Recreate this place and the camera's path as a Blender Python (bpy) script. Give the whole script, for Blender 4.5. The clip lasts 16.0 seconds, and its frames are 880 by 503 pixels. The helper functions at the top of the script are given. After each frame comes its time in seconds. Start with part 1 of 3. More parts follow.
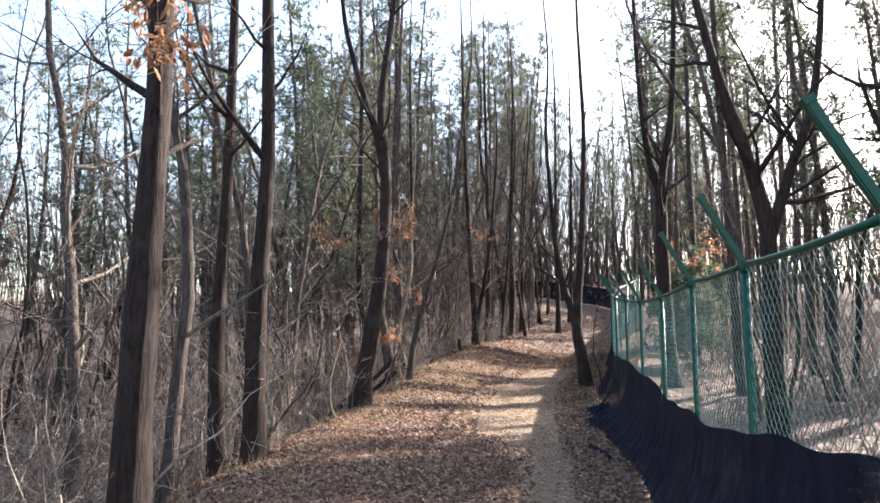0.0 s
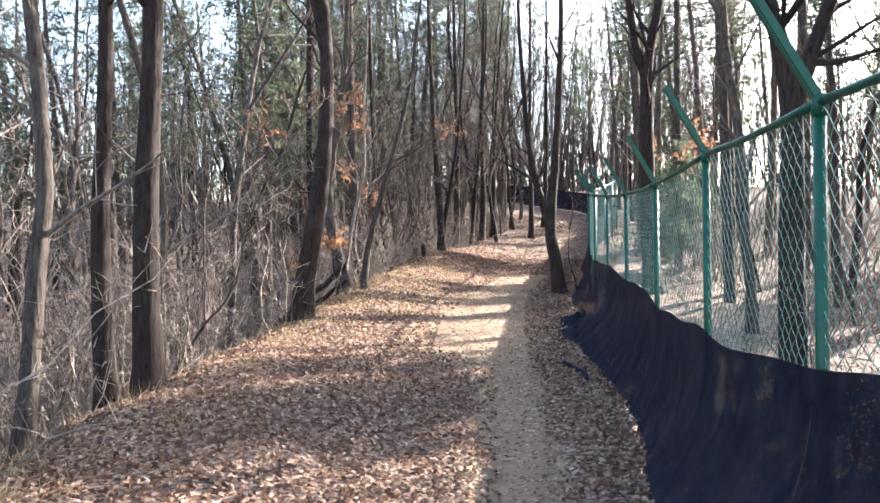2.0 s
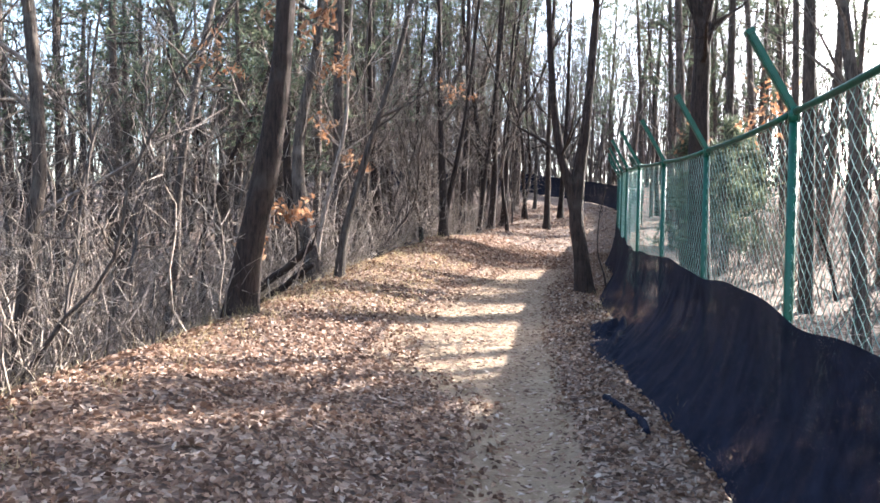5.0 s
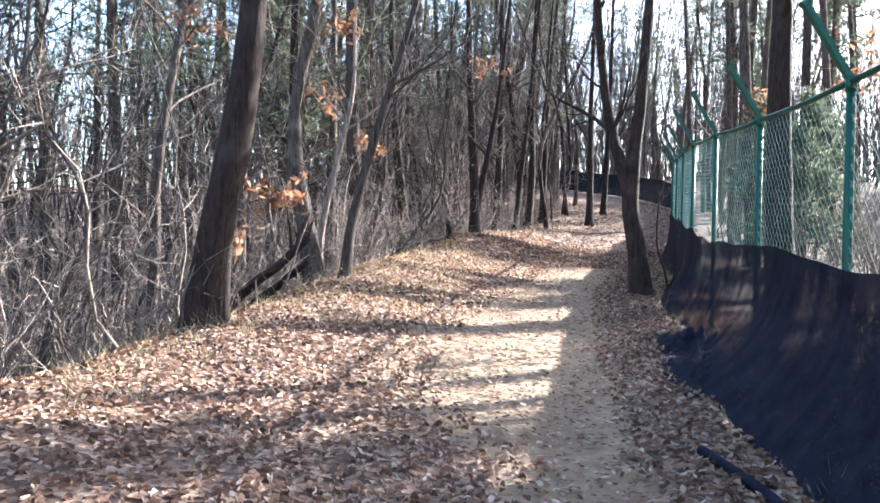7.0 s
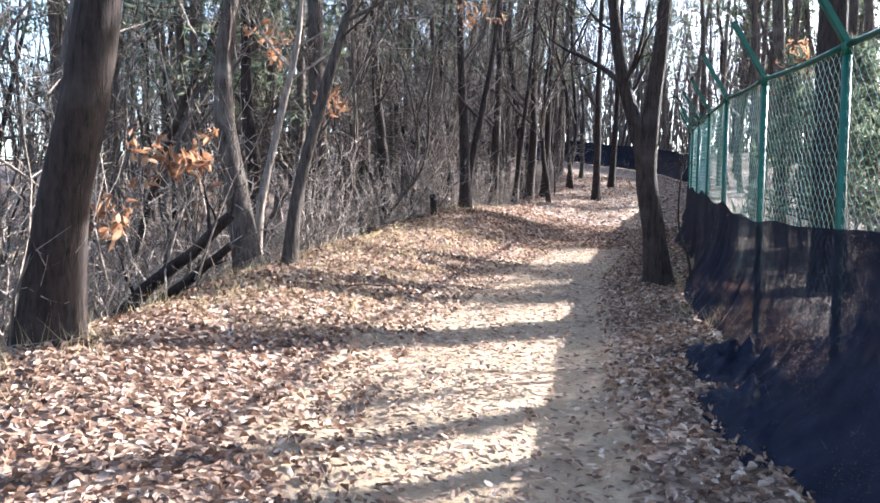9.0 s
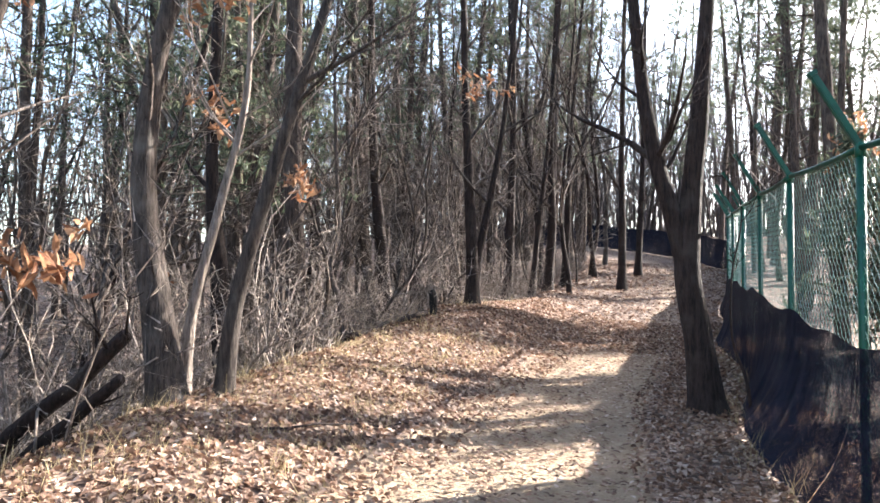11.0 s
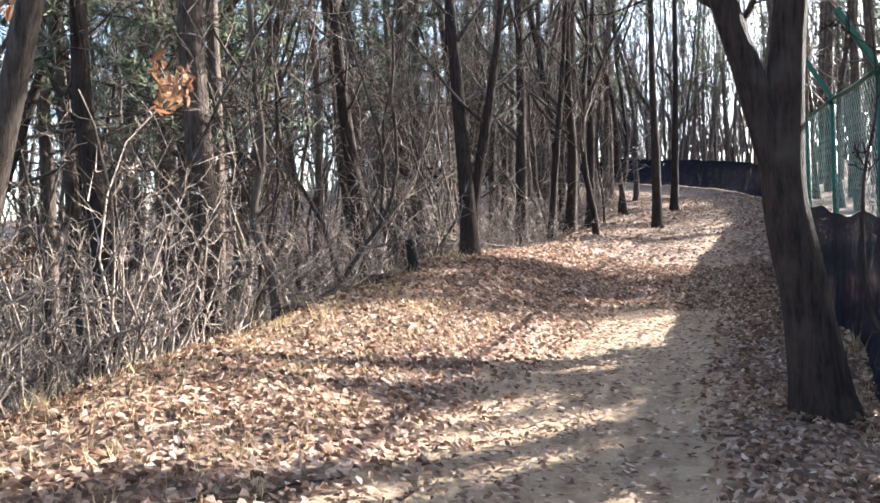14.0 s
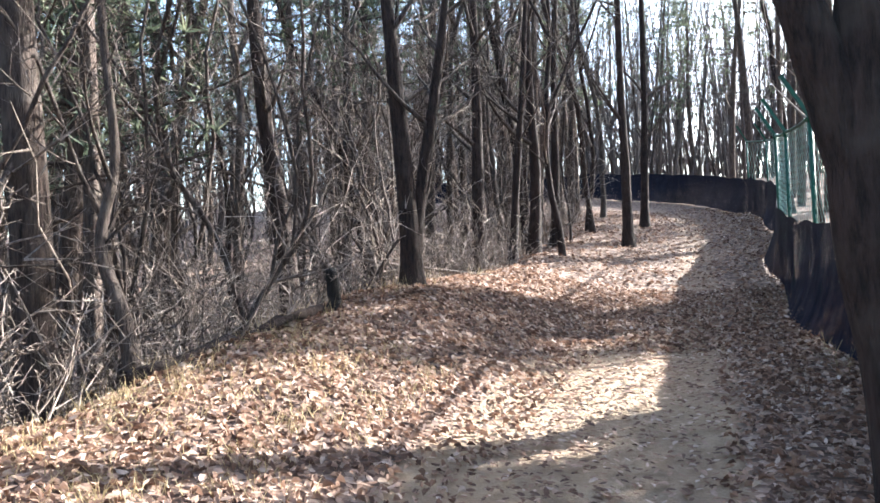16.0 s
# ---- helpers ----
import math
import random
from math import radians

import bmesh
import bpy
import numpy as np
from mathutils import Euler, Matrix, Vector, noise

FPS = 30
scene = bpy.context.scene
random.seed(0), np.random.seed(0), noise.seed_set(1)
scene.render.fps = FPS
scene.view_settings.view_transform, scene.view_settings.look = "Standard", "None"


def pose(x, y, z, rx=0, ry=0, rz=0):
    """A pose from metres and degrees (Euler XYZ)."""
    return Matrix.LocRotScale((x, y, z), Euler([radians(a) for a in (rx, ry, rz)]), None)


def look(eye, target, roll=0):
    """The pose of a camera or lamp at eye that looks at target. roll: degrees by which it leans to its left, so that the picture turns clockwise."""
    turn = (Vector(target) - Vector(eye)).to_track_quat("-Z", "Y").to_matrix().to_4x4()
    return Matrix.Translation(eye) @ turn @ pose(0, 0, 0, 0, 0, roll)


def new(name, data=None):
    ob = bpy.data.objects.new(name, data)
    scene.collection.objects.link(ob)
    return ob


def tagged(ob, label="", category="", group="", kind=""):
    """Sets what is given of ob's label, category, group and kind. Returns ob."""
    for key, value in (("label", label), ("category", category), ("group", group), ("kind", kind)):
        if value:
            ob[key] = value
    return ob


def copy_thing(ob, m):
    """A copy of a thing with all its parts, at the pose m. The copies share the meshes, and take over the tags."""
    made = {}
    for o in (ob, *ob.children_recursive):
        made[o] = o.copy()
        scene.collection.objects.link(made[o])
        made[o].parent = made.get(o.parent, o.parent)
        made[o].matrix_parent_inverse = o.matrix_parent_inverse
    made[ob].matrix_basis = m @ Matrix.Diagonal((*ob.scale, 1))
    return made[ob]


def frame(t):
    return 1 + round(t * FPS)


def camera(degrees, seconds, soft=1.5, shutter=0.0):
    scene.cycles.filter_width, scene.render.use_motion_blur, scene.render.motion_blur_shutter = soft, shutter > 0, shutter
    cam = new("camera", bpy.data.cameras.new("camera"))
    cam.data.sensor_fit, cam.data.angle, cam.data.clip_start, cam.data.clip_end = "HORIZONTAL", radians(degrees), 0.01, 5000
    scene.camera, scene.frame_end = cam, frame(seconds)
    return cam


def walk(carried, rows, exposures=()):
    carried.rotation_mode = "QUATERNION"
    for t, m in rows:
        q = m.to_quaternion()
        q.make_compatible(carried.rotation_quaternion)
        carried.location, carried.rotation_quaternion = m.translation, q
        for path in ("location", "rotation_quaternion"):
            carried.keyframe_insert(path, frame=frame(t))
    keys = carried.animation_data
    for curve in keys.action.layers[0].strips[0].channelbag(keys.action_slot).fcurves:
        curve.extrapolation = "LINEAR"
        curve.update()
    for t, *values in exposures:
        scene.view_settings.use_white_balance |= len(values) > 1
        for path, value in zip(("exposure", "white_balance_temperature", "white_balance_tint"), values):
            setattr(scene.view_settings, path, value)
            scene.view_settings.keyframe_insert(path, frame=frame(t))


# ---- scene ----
cam = camera(61.0, 16.0, 1.6)
METRES, EYE, TILT, LEAN, TURN = 18.0, 1.69, 6.5, 0.0, 0.0
PATH = [
    (0, (0.655, -0.225, 1.747), (0.584, 1.759, 1.983), -0.3),
    (0.5, (0.704, 0.43, 1.716), (0.626, 2.429, 1.708), 1.2),
    (1, (0.859, 0.89, 1.69), (0.788, 2.889, 1.684), 0.8),
    (1.5, (0.897, 1.454, 1.684), (0.794, 3.451, 1.7), -0.5),
    (2, (0.984, 2.022, 1.634), (0.977, 4.022, 1.627), -0.8),
    (2.5, (0.997, 2.639, 1.606), (0.909, 4.637, 1.601), -0.9),
    (3, (1.06, 3.18, 1.596), (0.944, 5.176, 1.598), -0.5),
    (3.5, (1.13, 3.803, 1.569), (0.98, 5.797, 1.567), 0.7),
    (4, (1.134, 4.43, 1.513), (1.099, 6.43, 1.492), 1.4),
    (4.2, (1.137, 4.673, 1.5), (1.141, 6.672, 1.469), 1.4),
    (6.3, (1.284, 7.207, 1.279), (1.183, 9.204, 1.261), 1.7),
    (6.5, (1.268, 7.422, 1.265), (1.201, 9.42, 1.23), 1.8),
    (7, (1.323, 8.041, 1.26), (1.193, 10.036, 1.24), 1.1),
    (7.5, (1.393, 8.573, 1.277), (1.28, 10.568, 1.19), 1.7),
    (8, (1.489, 9.142, 1.295), (1.408, 11.139, 1.225), 1.3),
    (8.2, (1.512, 9.407, 1.299), (1.414, 11.403, 1.207), 1.3),
    (10.5, (1.839, 11.935, 1.534), (1.656, 13.926, 1.503), 1.0),
    (11, (1.869, 12.51, 1.624), (1.657, 14.494, 1.754), 1.1),
    (11.5, (1.944, 13.147, 1.545), (1.8, 15.112, 1.887), 0.7),
    (12, (1.974, 13.596, 1.575), (1.772, 15.573, 1.794), 0.1),
    (12.5, (2.087, 14.124, 1.602), (1.854, 16.104, 1.769), 0.3),
    (13, (2.143, 14.688, 1.603), (1.902, 16.673, 1.628), -0.2),
    (13.5, (2.144, 15.244, 1.661), (1.87, 17.225, 1.668), -0.8),
    (14, (2.148, 15.817, 1.654), (1.861, 17.796, 1.649), -1.9),
    (14.5, (2.138, 16.361, 1.676), (1.825, 18.336, 1.658), -2.0),
    (15, (2.224, 16.874, 1.737), (2.061, 18.866, 1.817), -3.2),
    (15.5, (2.246, 17.317, 1.781), (2.08, 19.306, 1.913), -3.6),
    (16, (2.244, 17.867, 1.777), (2.049, 19.857, 1.816), -2.5),
]
LIGHTING = [(0.0, 2.6, 6650, 11), (0.5, 3.15, 6600, 9), (4.0, 3.2, 6500, 9), (8.0, 3.25, 5900, 7), (10.5, 3.1, 6250, 8), (12.5, 3.0, 7050, 10), (13.5, 3.1, 6700, 8),
            (14.5, 3.15, 6150, 7), (15.5, 3.2, 6000, 6), (16.0, 3.15, 6100, 7)]
walk(cam, [(t, look(eye, target, roll)) for t, eye, target, roll in PATH], LIGHTING)


# ---- world, sun, exposure ----
SUN_AZ, SUN_EL = 38.0, 26.5     # degrees from +x towards +y; above the horizon
world = bpy.data.worlds.new("world")
scene.world = world
world.use_nodes = True
wn = world.node_tree.nodes
sky = wn.new("ShaderNodeTexSky")
sky.sky_type, sky.sun_disc = "NISHITA", False
sky.sun_elevation, sky.sun_rotation = radians(SUN_EL), radians(90 - SUN_AZ)
sky.dust_density, sky.air_density = 2.0, 1.0
wn["Background"].inputs["Strength"].default_value = 0.11
world.node_tree.links.new(sky.outputs[0], wn["Background"].inputs["Color"])
sun = new("sun", bpy.data.lights.new("sun", "SUN"))
sun.data.energy, sun.data.angle, sun.data.color = 4.6, radians(0.6), (1.0, 0.95, 0.9)
sun_way = Vector((math.cos(radians(SUN_AZ)) * math.cos(radians(SUN_EL)), math.sin(radians(SUN_AZ)) * math.cos(radians(SUN_EL)), math.sin(radians(SUN_EL))))
sun.matrix_world = look(sun_way * 40, (0, 0, 0))


# ---- materials ----
def material(name, rough=0.9, metal=0.0):
    m = bpy.data.materials.new(name)
    m.use_nodes = True
    t = m.node_tree
    b = t.nodes["Principled BSDF"]
    b.inputs["Roughness"].default_value, b.inputs["Metallic"].default_value = rough, metal
    b.inputs["Specular IOR Level"].default_value = 0.3
    return m, t, b


def node(t, kind, **values):
    n = t.nodes.new(kind)
    for key, v in values.items():
        n.inputs[key.replace("_", " ")].default_value = v
    return n


def ramp(t, source, stops):
    r = t.nodes.new("ShaderNodeValToRGB")
    while len(r.color_ramp.elements) < len(stops):
        r.color_ramp.elements.new(0.5)
    for e, (p, c) in zip(r.color_ramp.elements, stops):
        e.position, e.color = p, (*c, 1)
    t.links.new(source, r.inputs[0])
    return r


def coords(t, scale=(1, 1, 1)):
    c = t.nodes.new("ShaderNodeTexCoord")
    m = t.nodes.new("ShaderNodeMapping")
    m.inputs["Scale"].default_value = scale
    t.links.new(c.outputs["Object"], m.inputs["Vector"])
    return m.outputs["Vector"]


def noise_tex(t, vec, scale, detail=4.0, rough=0.6):
    n = node(t, "ShaderNodeTexNoise", Scale=scale, Detail=detail, Roughness=rough)
    t.links.new(vec, n.inputs["Vector"])
    return n.outputs["Fac"]


def bump(t, b, height, strength, distance):
    n = node(t, "ShaderNodeBump", Strength=strength, Distance=distance)
    t.links.new(height, n.inputs["Height"])
    t.links.new(n.outputs[0], b.inputs["Normal"])


def mix(t, fac, a, b, how="MIX"):
    n = t.nodes.new("ShaderNodeMix")
    n.data_type, n.blend_type = "RGBA", how
    for s, v in ((n.inputs[0], fac), (n.inputs[6], a), (n.inputs[7], b)):
        if isinstance(v, (int, float)):
            s.default_value = v
        elif isinstance(v, tuple):
            s.default_value = (*v, 1)
        else:
            t.links.new(v, s)
    return n.outputs[2]


def bark_material(name, dark, light, lichen, islands=False):
    m, t, b = material(name, 0.95)
    v = coords(t, (1, 1, 0.16))
    furrow = noise_tex(t, v, 27, 6, 0.72)
    plain = noise_tex(t, coords(t), 3.2, 3)
    c = ramp(t, furrow, [(0.32, dark), (0.62, light)]).outputs[0]
    c = mix(t, ramp(t, plain, [(0.52, (0, 0, 0)), (0.72, (0.55, 0.55, 0.55))]).outputs[0], c, lichen)
    info = t.nodes.new("ShaderNodeObjectInfo")
    c = mix(t, 0.5, c, ramp(t, info.outputs["Random"], [(0, (0.55, 0.52, 0.5)), (1, (1.25, 1.2, 1.15))]).outputs[0], "MULTIPLY")
    if islands:
        g = t.nodes.new("ShaderNodeNewGeometry")
        c = mix(t, 1.0, c, ramp(t, g.outputs["Random Per Island"], [(0, (0.3, 0.27, 0.25)), (0.45, (0.75, 0.7, 0.67)), (1, (1.25, 1.22, 1.2))]).outputs[0], "MULTIPLY")
    t.links.new(c, b.inputs["Base Color"])
    bump(t, b, furrow, 1.0, 0.05)
    return m


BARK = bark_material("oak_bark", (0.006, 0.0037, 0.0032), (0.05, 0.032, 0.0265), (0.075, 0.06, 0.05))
# lighter copy of the oak bark; on the bank oaks it includes sunlight
PALE_BARK = bark_material("pale_oak_bark", (0.014, 0.01, 0.009), (0.12, 0.094, 0.08), (0.17, 0.15, 0.13))
PINE_BARK = bark_material("pine_bark", (0.014, 0.01, 0.009), (0.12, 0.088, 0.072), (0.15, 0.126, 0.106))
# branches lighter than the trunks: sunlight is put into their colour
SUNLIT_CROWN_BARK = bark_material("sunlit_branch_bark", (0.065, 0.054, 0.047), (0.32, 0.272, 0.24), (0.39, 0.345, 0.305), True)
# greyer and lighter than near bark: the haze of distance is in the colour
FAR_HAZE_BARK = bark_material("hazy_distant_bark", (0.06, 0.052, 0.05), (0.22, 0.195, 0.185), (0.28, 0.255, 0.24), True)
TWIG = bark_material("pale_twig_bark", (0.085, 0.07, 0.06), (0.42, 0.365, 0.325), (0.48, 0.435, 0.39), True)


def leaf_material(name, stops, through_light=0.35):
    m, t, b = material(name, 0.75)
    g = t.nodes.new("ShaderNodeNewGeometry")
    c = ramp(t, g.outputs["Random Per Island"], stops).outputs[0]
    grain = noise_tex(t, coords(t), 30, 3)
    c = mix(t, 0.6, c, ramp(t, grain, [(0.3, (0.6, 0.6, 0.6)), (0.7, (1.2, 1.2, 1.2))]).outputs[0], "MULTIPLY")
    t.links.new(c, b.inputs["Base Color"])
    tr = t.nodes.new("ShaderNodeBsdfTranslucent")
    t.links.new(c, tr.inputs["Color"])
    mx = t.nodes.new("ShaderNodeMixShader")
    mx.inputs[0].default_value = through_light
    t.links.new(b.outputs[0], mx.inputs[1])
    t.links.new(tr.outputs[0], mx.inputs[2])
    t.links.new(mx.outputs[0], t.nodes["Material Output"].inputs["Surface"])
    return m


LITTER = leaf_material("fallen_leaves", [(0.0, (0.085, 0.047, 0.033)), (0.25, (0.14, 0.078, 0.052)), (0.55, (0.26, 0.155, 0.105)), (0.85, (0.39, 0.265, 0.195)), (1.0, (0.56, 0.44, 0.36))], 0.28)
DEAD_LEAF = leaf_material("withered_oak_leaves", [(0.0, (0.2, 0.085, 0.045)), (0.5, (0.36, 0.185, 0.1)), (1.0, (0.46, 0.3, 0.19))], 0.4)
NEEDLE = leaf_material("pine_needles", [(0.0, (0.05, 0.066, 0.045)), (0.6, (0.115, 0.135, 0.09)), (1.0, (0.22, 0.225, 0.14))], 0.4)
GRASS = leaf_material("dry_grass", [(0.0, (0.3, 0.22, 0.11)), (1.0, (0.6, 0.48, 0.28))], 0.3)


def ground_material():
    m, t, b = material("forest_floor", 0.95)
    v = coords(t)
    fine, mid, big = noise_tex(t, v, 38, 5, 0.7), noise_tex(t, v, 7, 4), noise_tex(t, v, 0.9, 3)
    vor = node(t, "ShaderNodeTexVoronoi", Scale=17.0)
    t.links.new(v, vor.inputs["Vector"])
    sep = t.nodes.new("ShaderNodeSeparateColor")
    t.links.new(vor.outputs["Color"], sep.inputs[0])
    leafy = ramp(t, sep.outputs[0], [(0.0, (0.06, 0.036, 0.025)), (0.4, (0.14, 0.085, 0.06)), (0.75, (0.25, 0.165, 0.12)), (1.0, (0.38, 0.28, 0.215))]).outputs[0]
    leafy = mix(t, 0.7, leafy, ramp(t, fine, [(0.3, (0.5, 0.5, 0.5)), (0.7, (1.15, 1.15, 1.15))]).outputs[0], "MULTIPLY")
    soil = ramp(t, mid, [(0.3, (0.26, 0.184, 0.12)), (0.7, (0.385, 0.287, 0.192))]).outputs[0]
    soil = mix(t, ramp(t, big, [(0.42, (0, 0, 0)), (0.68, (0.5, 0.5, 0.5))]).outputs[0], soil, (0.22, 0.15, 0.105))
    soil = mix(t, 0.6, soil, ramp(t, fine, [(0.3, (0.62, 0.6, 0.58)), (0.75, (1.2, 1.18, 1.15))]).outputs[0], "MULTIPLY")
    att = t.nodes.new("ShaderNodeAttribute")
    att.attribute_name = "trodden"
    add = t.nodes.new("ShaderNodeMath")
    add.operation = "MULTIPLY_ADD"
    t.links.new(big, add.inputs[0])
    add.inputs[1].default_value = 0.5
    t.links.new(att.outputs["Fac"], add.inputs[2])
    edge = ramp(t, add.outputs[0], [(0.62, (0, 0, 0)), (0.95, (1, 1, 1))]).outputs[0]
    t.links.new(mix(t, edge, leafy, soil), b.inputs["Base Color"])
    bump(t, b, mix(t, edge, vor.outputs["Distance"], fine), 0.8, 0.03)
    return m


GROUND = ground_material()


def paint_material():
    m, t, b = material("green_painted_steel", 0.38, 0.0)
    b.inputs["Specular IOR Level"].default_value = 0.35
    n = noise_tex(t, coords(t), 9, 5, 0.7)
    c = ramp(t, n, [(0.3, (0.001, 0.04, 0.022)), (0.62, (0.002, 0.07, 0.04)), (0.8, (0.012, 0.1, 0.06))]).outputs[0]
    t.links.new(c, b.inputs["Base Color"])
    t.links.new(ramp(t, n, [(0.3, (0.3, 0.3, 0.3)), (0.8, (0.6, 0.6, 0.6))]).outputs[0], b.inputs["Roughness"])
    bump(t, b, noise_tex(t, coords(t), 80, 3), 0.2, 0.003)
    return m


GREEN = paint_material()
WIRE, _t, _b = material("green_coated_wire", 0.28)
_b.inputs["Base Color"].default_value, _b.inputs["Specular IOR Level"].default_value = (0.03, 0.2, 0.13, 1), 0.8
# the paler patches put some of the sun's glint into the wire colour
_t.links.new(ramp(_t, noise_tex(_t, coords(_t), 2.5, 3), [(0.35, (0.015, 0.13, 0.085)), (0.7, (0.17, 0.31, 0.26))]).outputs[0], _b.inputs["Base Color"])


def net_material():
    m, t, b = material("black_shade_net", 0.7)
    b.inputs["Specular IOR Level"].default_value = 0.04
    v = coords(t)
    w = node(t, "ShaderNodeTexWave", Scale=120.0, Distortion=1.5)
    w.bands_direction = "Z"
    t.links.new(v, w.inputs["Vector"])
    worn = noise_tex(t, v, 5, 5, 0.7)
    c = ramp(t, worn, [(0.35, (0.007, 0.008, 0.015)), (0.7, (0.019, 0.02, 0.033))]).outputs[0]
    t.links.new(c, b.inputs["Base Color"])
    bump(t, b, w.outputs["Fac"], 0.3, 0.004)
    # loose weave: pinholes let some light through
    hole = noise_tex(t, coords(t, (1, 1, 2.5)), 110, 1)
    thin = noise_tex(t, coords(t, (1, 1, 0.12)), 1.7, 3)
    sub = t.nodes.new("ShaderNodeMath")
    sub.operation = "MULTIPLY_ADD"
    t.links.new(thin, sub.inputs[0])
    sub.inputs[1].default_value = 0.3
    t.links.new(hole, sub.inputs[2])
    place = t.nodes.new("ShaderNodeSeparateXYZ")
    t.links.new(v, place.inputs[0])
    along = t.nodes.new("ShaderNodeMath")
    along.operation = "MULTIPLY"
    t.links.new(place.outputs["Y"], along.inputs[0])
    along.inputs[1].default_value = 0.025
    worn_stretch = ramp(t, along.outputs[0], [(0.37, (0, 0, 0)), (0.395, (0.09, 0.09, 0.09)), (0.44, (0.09, 0.09, 0.09)), (0.5, (0.02, 0.02, 0.02))])
    both = t.nodes.new("ShaderNodeMath")
    t.links.new(sub.outputs[0], both.inputs[0])
    t.links.new(worn_stretch.outputs[0], both.inputs[1])
    fac = ramp(t, both.outputs[0], [(0.852, (0, 0, 0)), (0.866, (1, 1, 1))]).outputs[0]
    tr = t.nodes.new("ShaderNodeBsdfTransparent")
    mx = t.nodes.new("ShaderNodeMixShader")
    t.links.new(fac, mx.inputs[0])
    t.links.new(b.outputs[0], mx.inputs[1])
    t.links.new(tr.outputs[0], mx.inputs[2])
    t.links.new(mx.outputs[0], t.nodes["Material Output"].inputs["Surface"])
    return m


NET = net_material()


# ---- the lie of the land ----
P_Y = (-12, -5, 0, 2.5, 4.4, 7.3, 9, 12, 13.5, 15.2, 17, 20, 24, 30, 33, 36, 45, 57, 70, 120)
P_Z = (0.3, 0.2, 0.1, -0.02, -0.12, -0.34, -0.35, -0.17, -0.1, 0.02, 0.12, 0.33, 0.62, 1.04, 1.45, 1.85, 3.1, 4.9, 6.3, 9.0)
C_Y = (-12, 0, 5, 9.7, 12.9, 16, 18.3, 20.3, 21.9, 24.3, 30.4, 38, 45, 50, 55, 60, 68, 120)
C_X = (0.8, 1.15, 1.45, 1.7, 1.95, 2.2, 2.45, 2.7, 2.98, 3.62, 5.2, 7.1, 8.5, 7.8, 5.4, 1.5, -8.0, -60.0)
R_Y = (-12, 0, 8, 10, 15, 19, 23, 26, 28, 31, 36, 120)
R_H = (0.3, 0.3, 0.3, 0.36, 0.28, 0.45, 0.5, 0.72, 0.66, 0.42, 0.15, 0.1)


B_Y = (-12, 12, 15, 17.5, 20, 22, 24, 26, 30, 34, 120)
B_D = (3.9, 3.9, 3.75, 3.5, 3.5, 3.4, 3.6, 3.7, 3.6, 3.5, 3.5)


def eased(v, ys, zs):
    return sum(np.interp(v + o, ys, zs) * w for o, w in ((-1.2, 0.2), (-0.6, 0.2), (0, 0.2), (0.6, 0.2), (1.2, 0.2)))


def centre(y):
    return eased(y, C_Y, C_X)


def bank_edge(y):
    """How far left of the path's middle the bank begins to fall away."""
    return eased(y, B_Y, B_D)


def step01(v):
    v = np.clip(v, 0, 1)
    return v * v * (3 - 2 * v)


def land(x, y):
    """Height of the ground, for numbers or arrays."""
    x, y = np.asarray(x, float), np.asarray(y, float)
    d = centre(y) - x
    h = eased(y, R_Y, R_H)
    z = eased(y, P_Y, P_Z) + h * step01((d - 0.7) / 2.8)
    over = np.clip(d - bank_edge(y), 0, None)
    fall = 0.5 * np.clip(over * over / (over + 0.25), 0, 4.5) + 0.08 * np.clip(over - 4.5, 0, 14)
    z = z - fall * (1 - 0.6 * step01((y - 30) / 12))
    z = z + np.where(d < -2.5, 0.02 * np.minimum(-d - 2.5, 30), 0)
    z = z - 0.05 * np.exp(-(d / 0.45) ** 2)
    lump = 0.03 * np.sin(1.9 * x + 0.7 * y) * np.sin(1.3 * y - 0.5 * x) + 0.014 * np.sin(5.1 * x + 1.0) * np.sin(4.3 * y)
    return z + lump * (0.5 + 0.9 * step01((np.abs(d) - 0.5) / 1.5))


def left_width(y):
    return np.interp(y, (12.8, 14.4, 18.0, 20, 25, 28.5), (0.25, 1.6, 1.7, 1.35, 1.3, 0.35))


def ground_z(x, y):
    return float(land(x, y))


def mesh_object(name, verts, faces, mat, parent=None, smooth=True):
    me = bpy.data.meshes.new(name)
    me.from_pydata(verts, [], faces)
    me.materials.append(mat)
    if smooth:
        me.polygons.foreach_set("use_smooth", [True] * len(me.polygons))
    ob = new(name, me)
    if parent:
        ob.parent = parent
    return ob


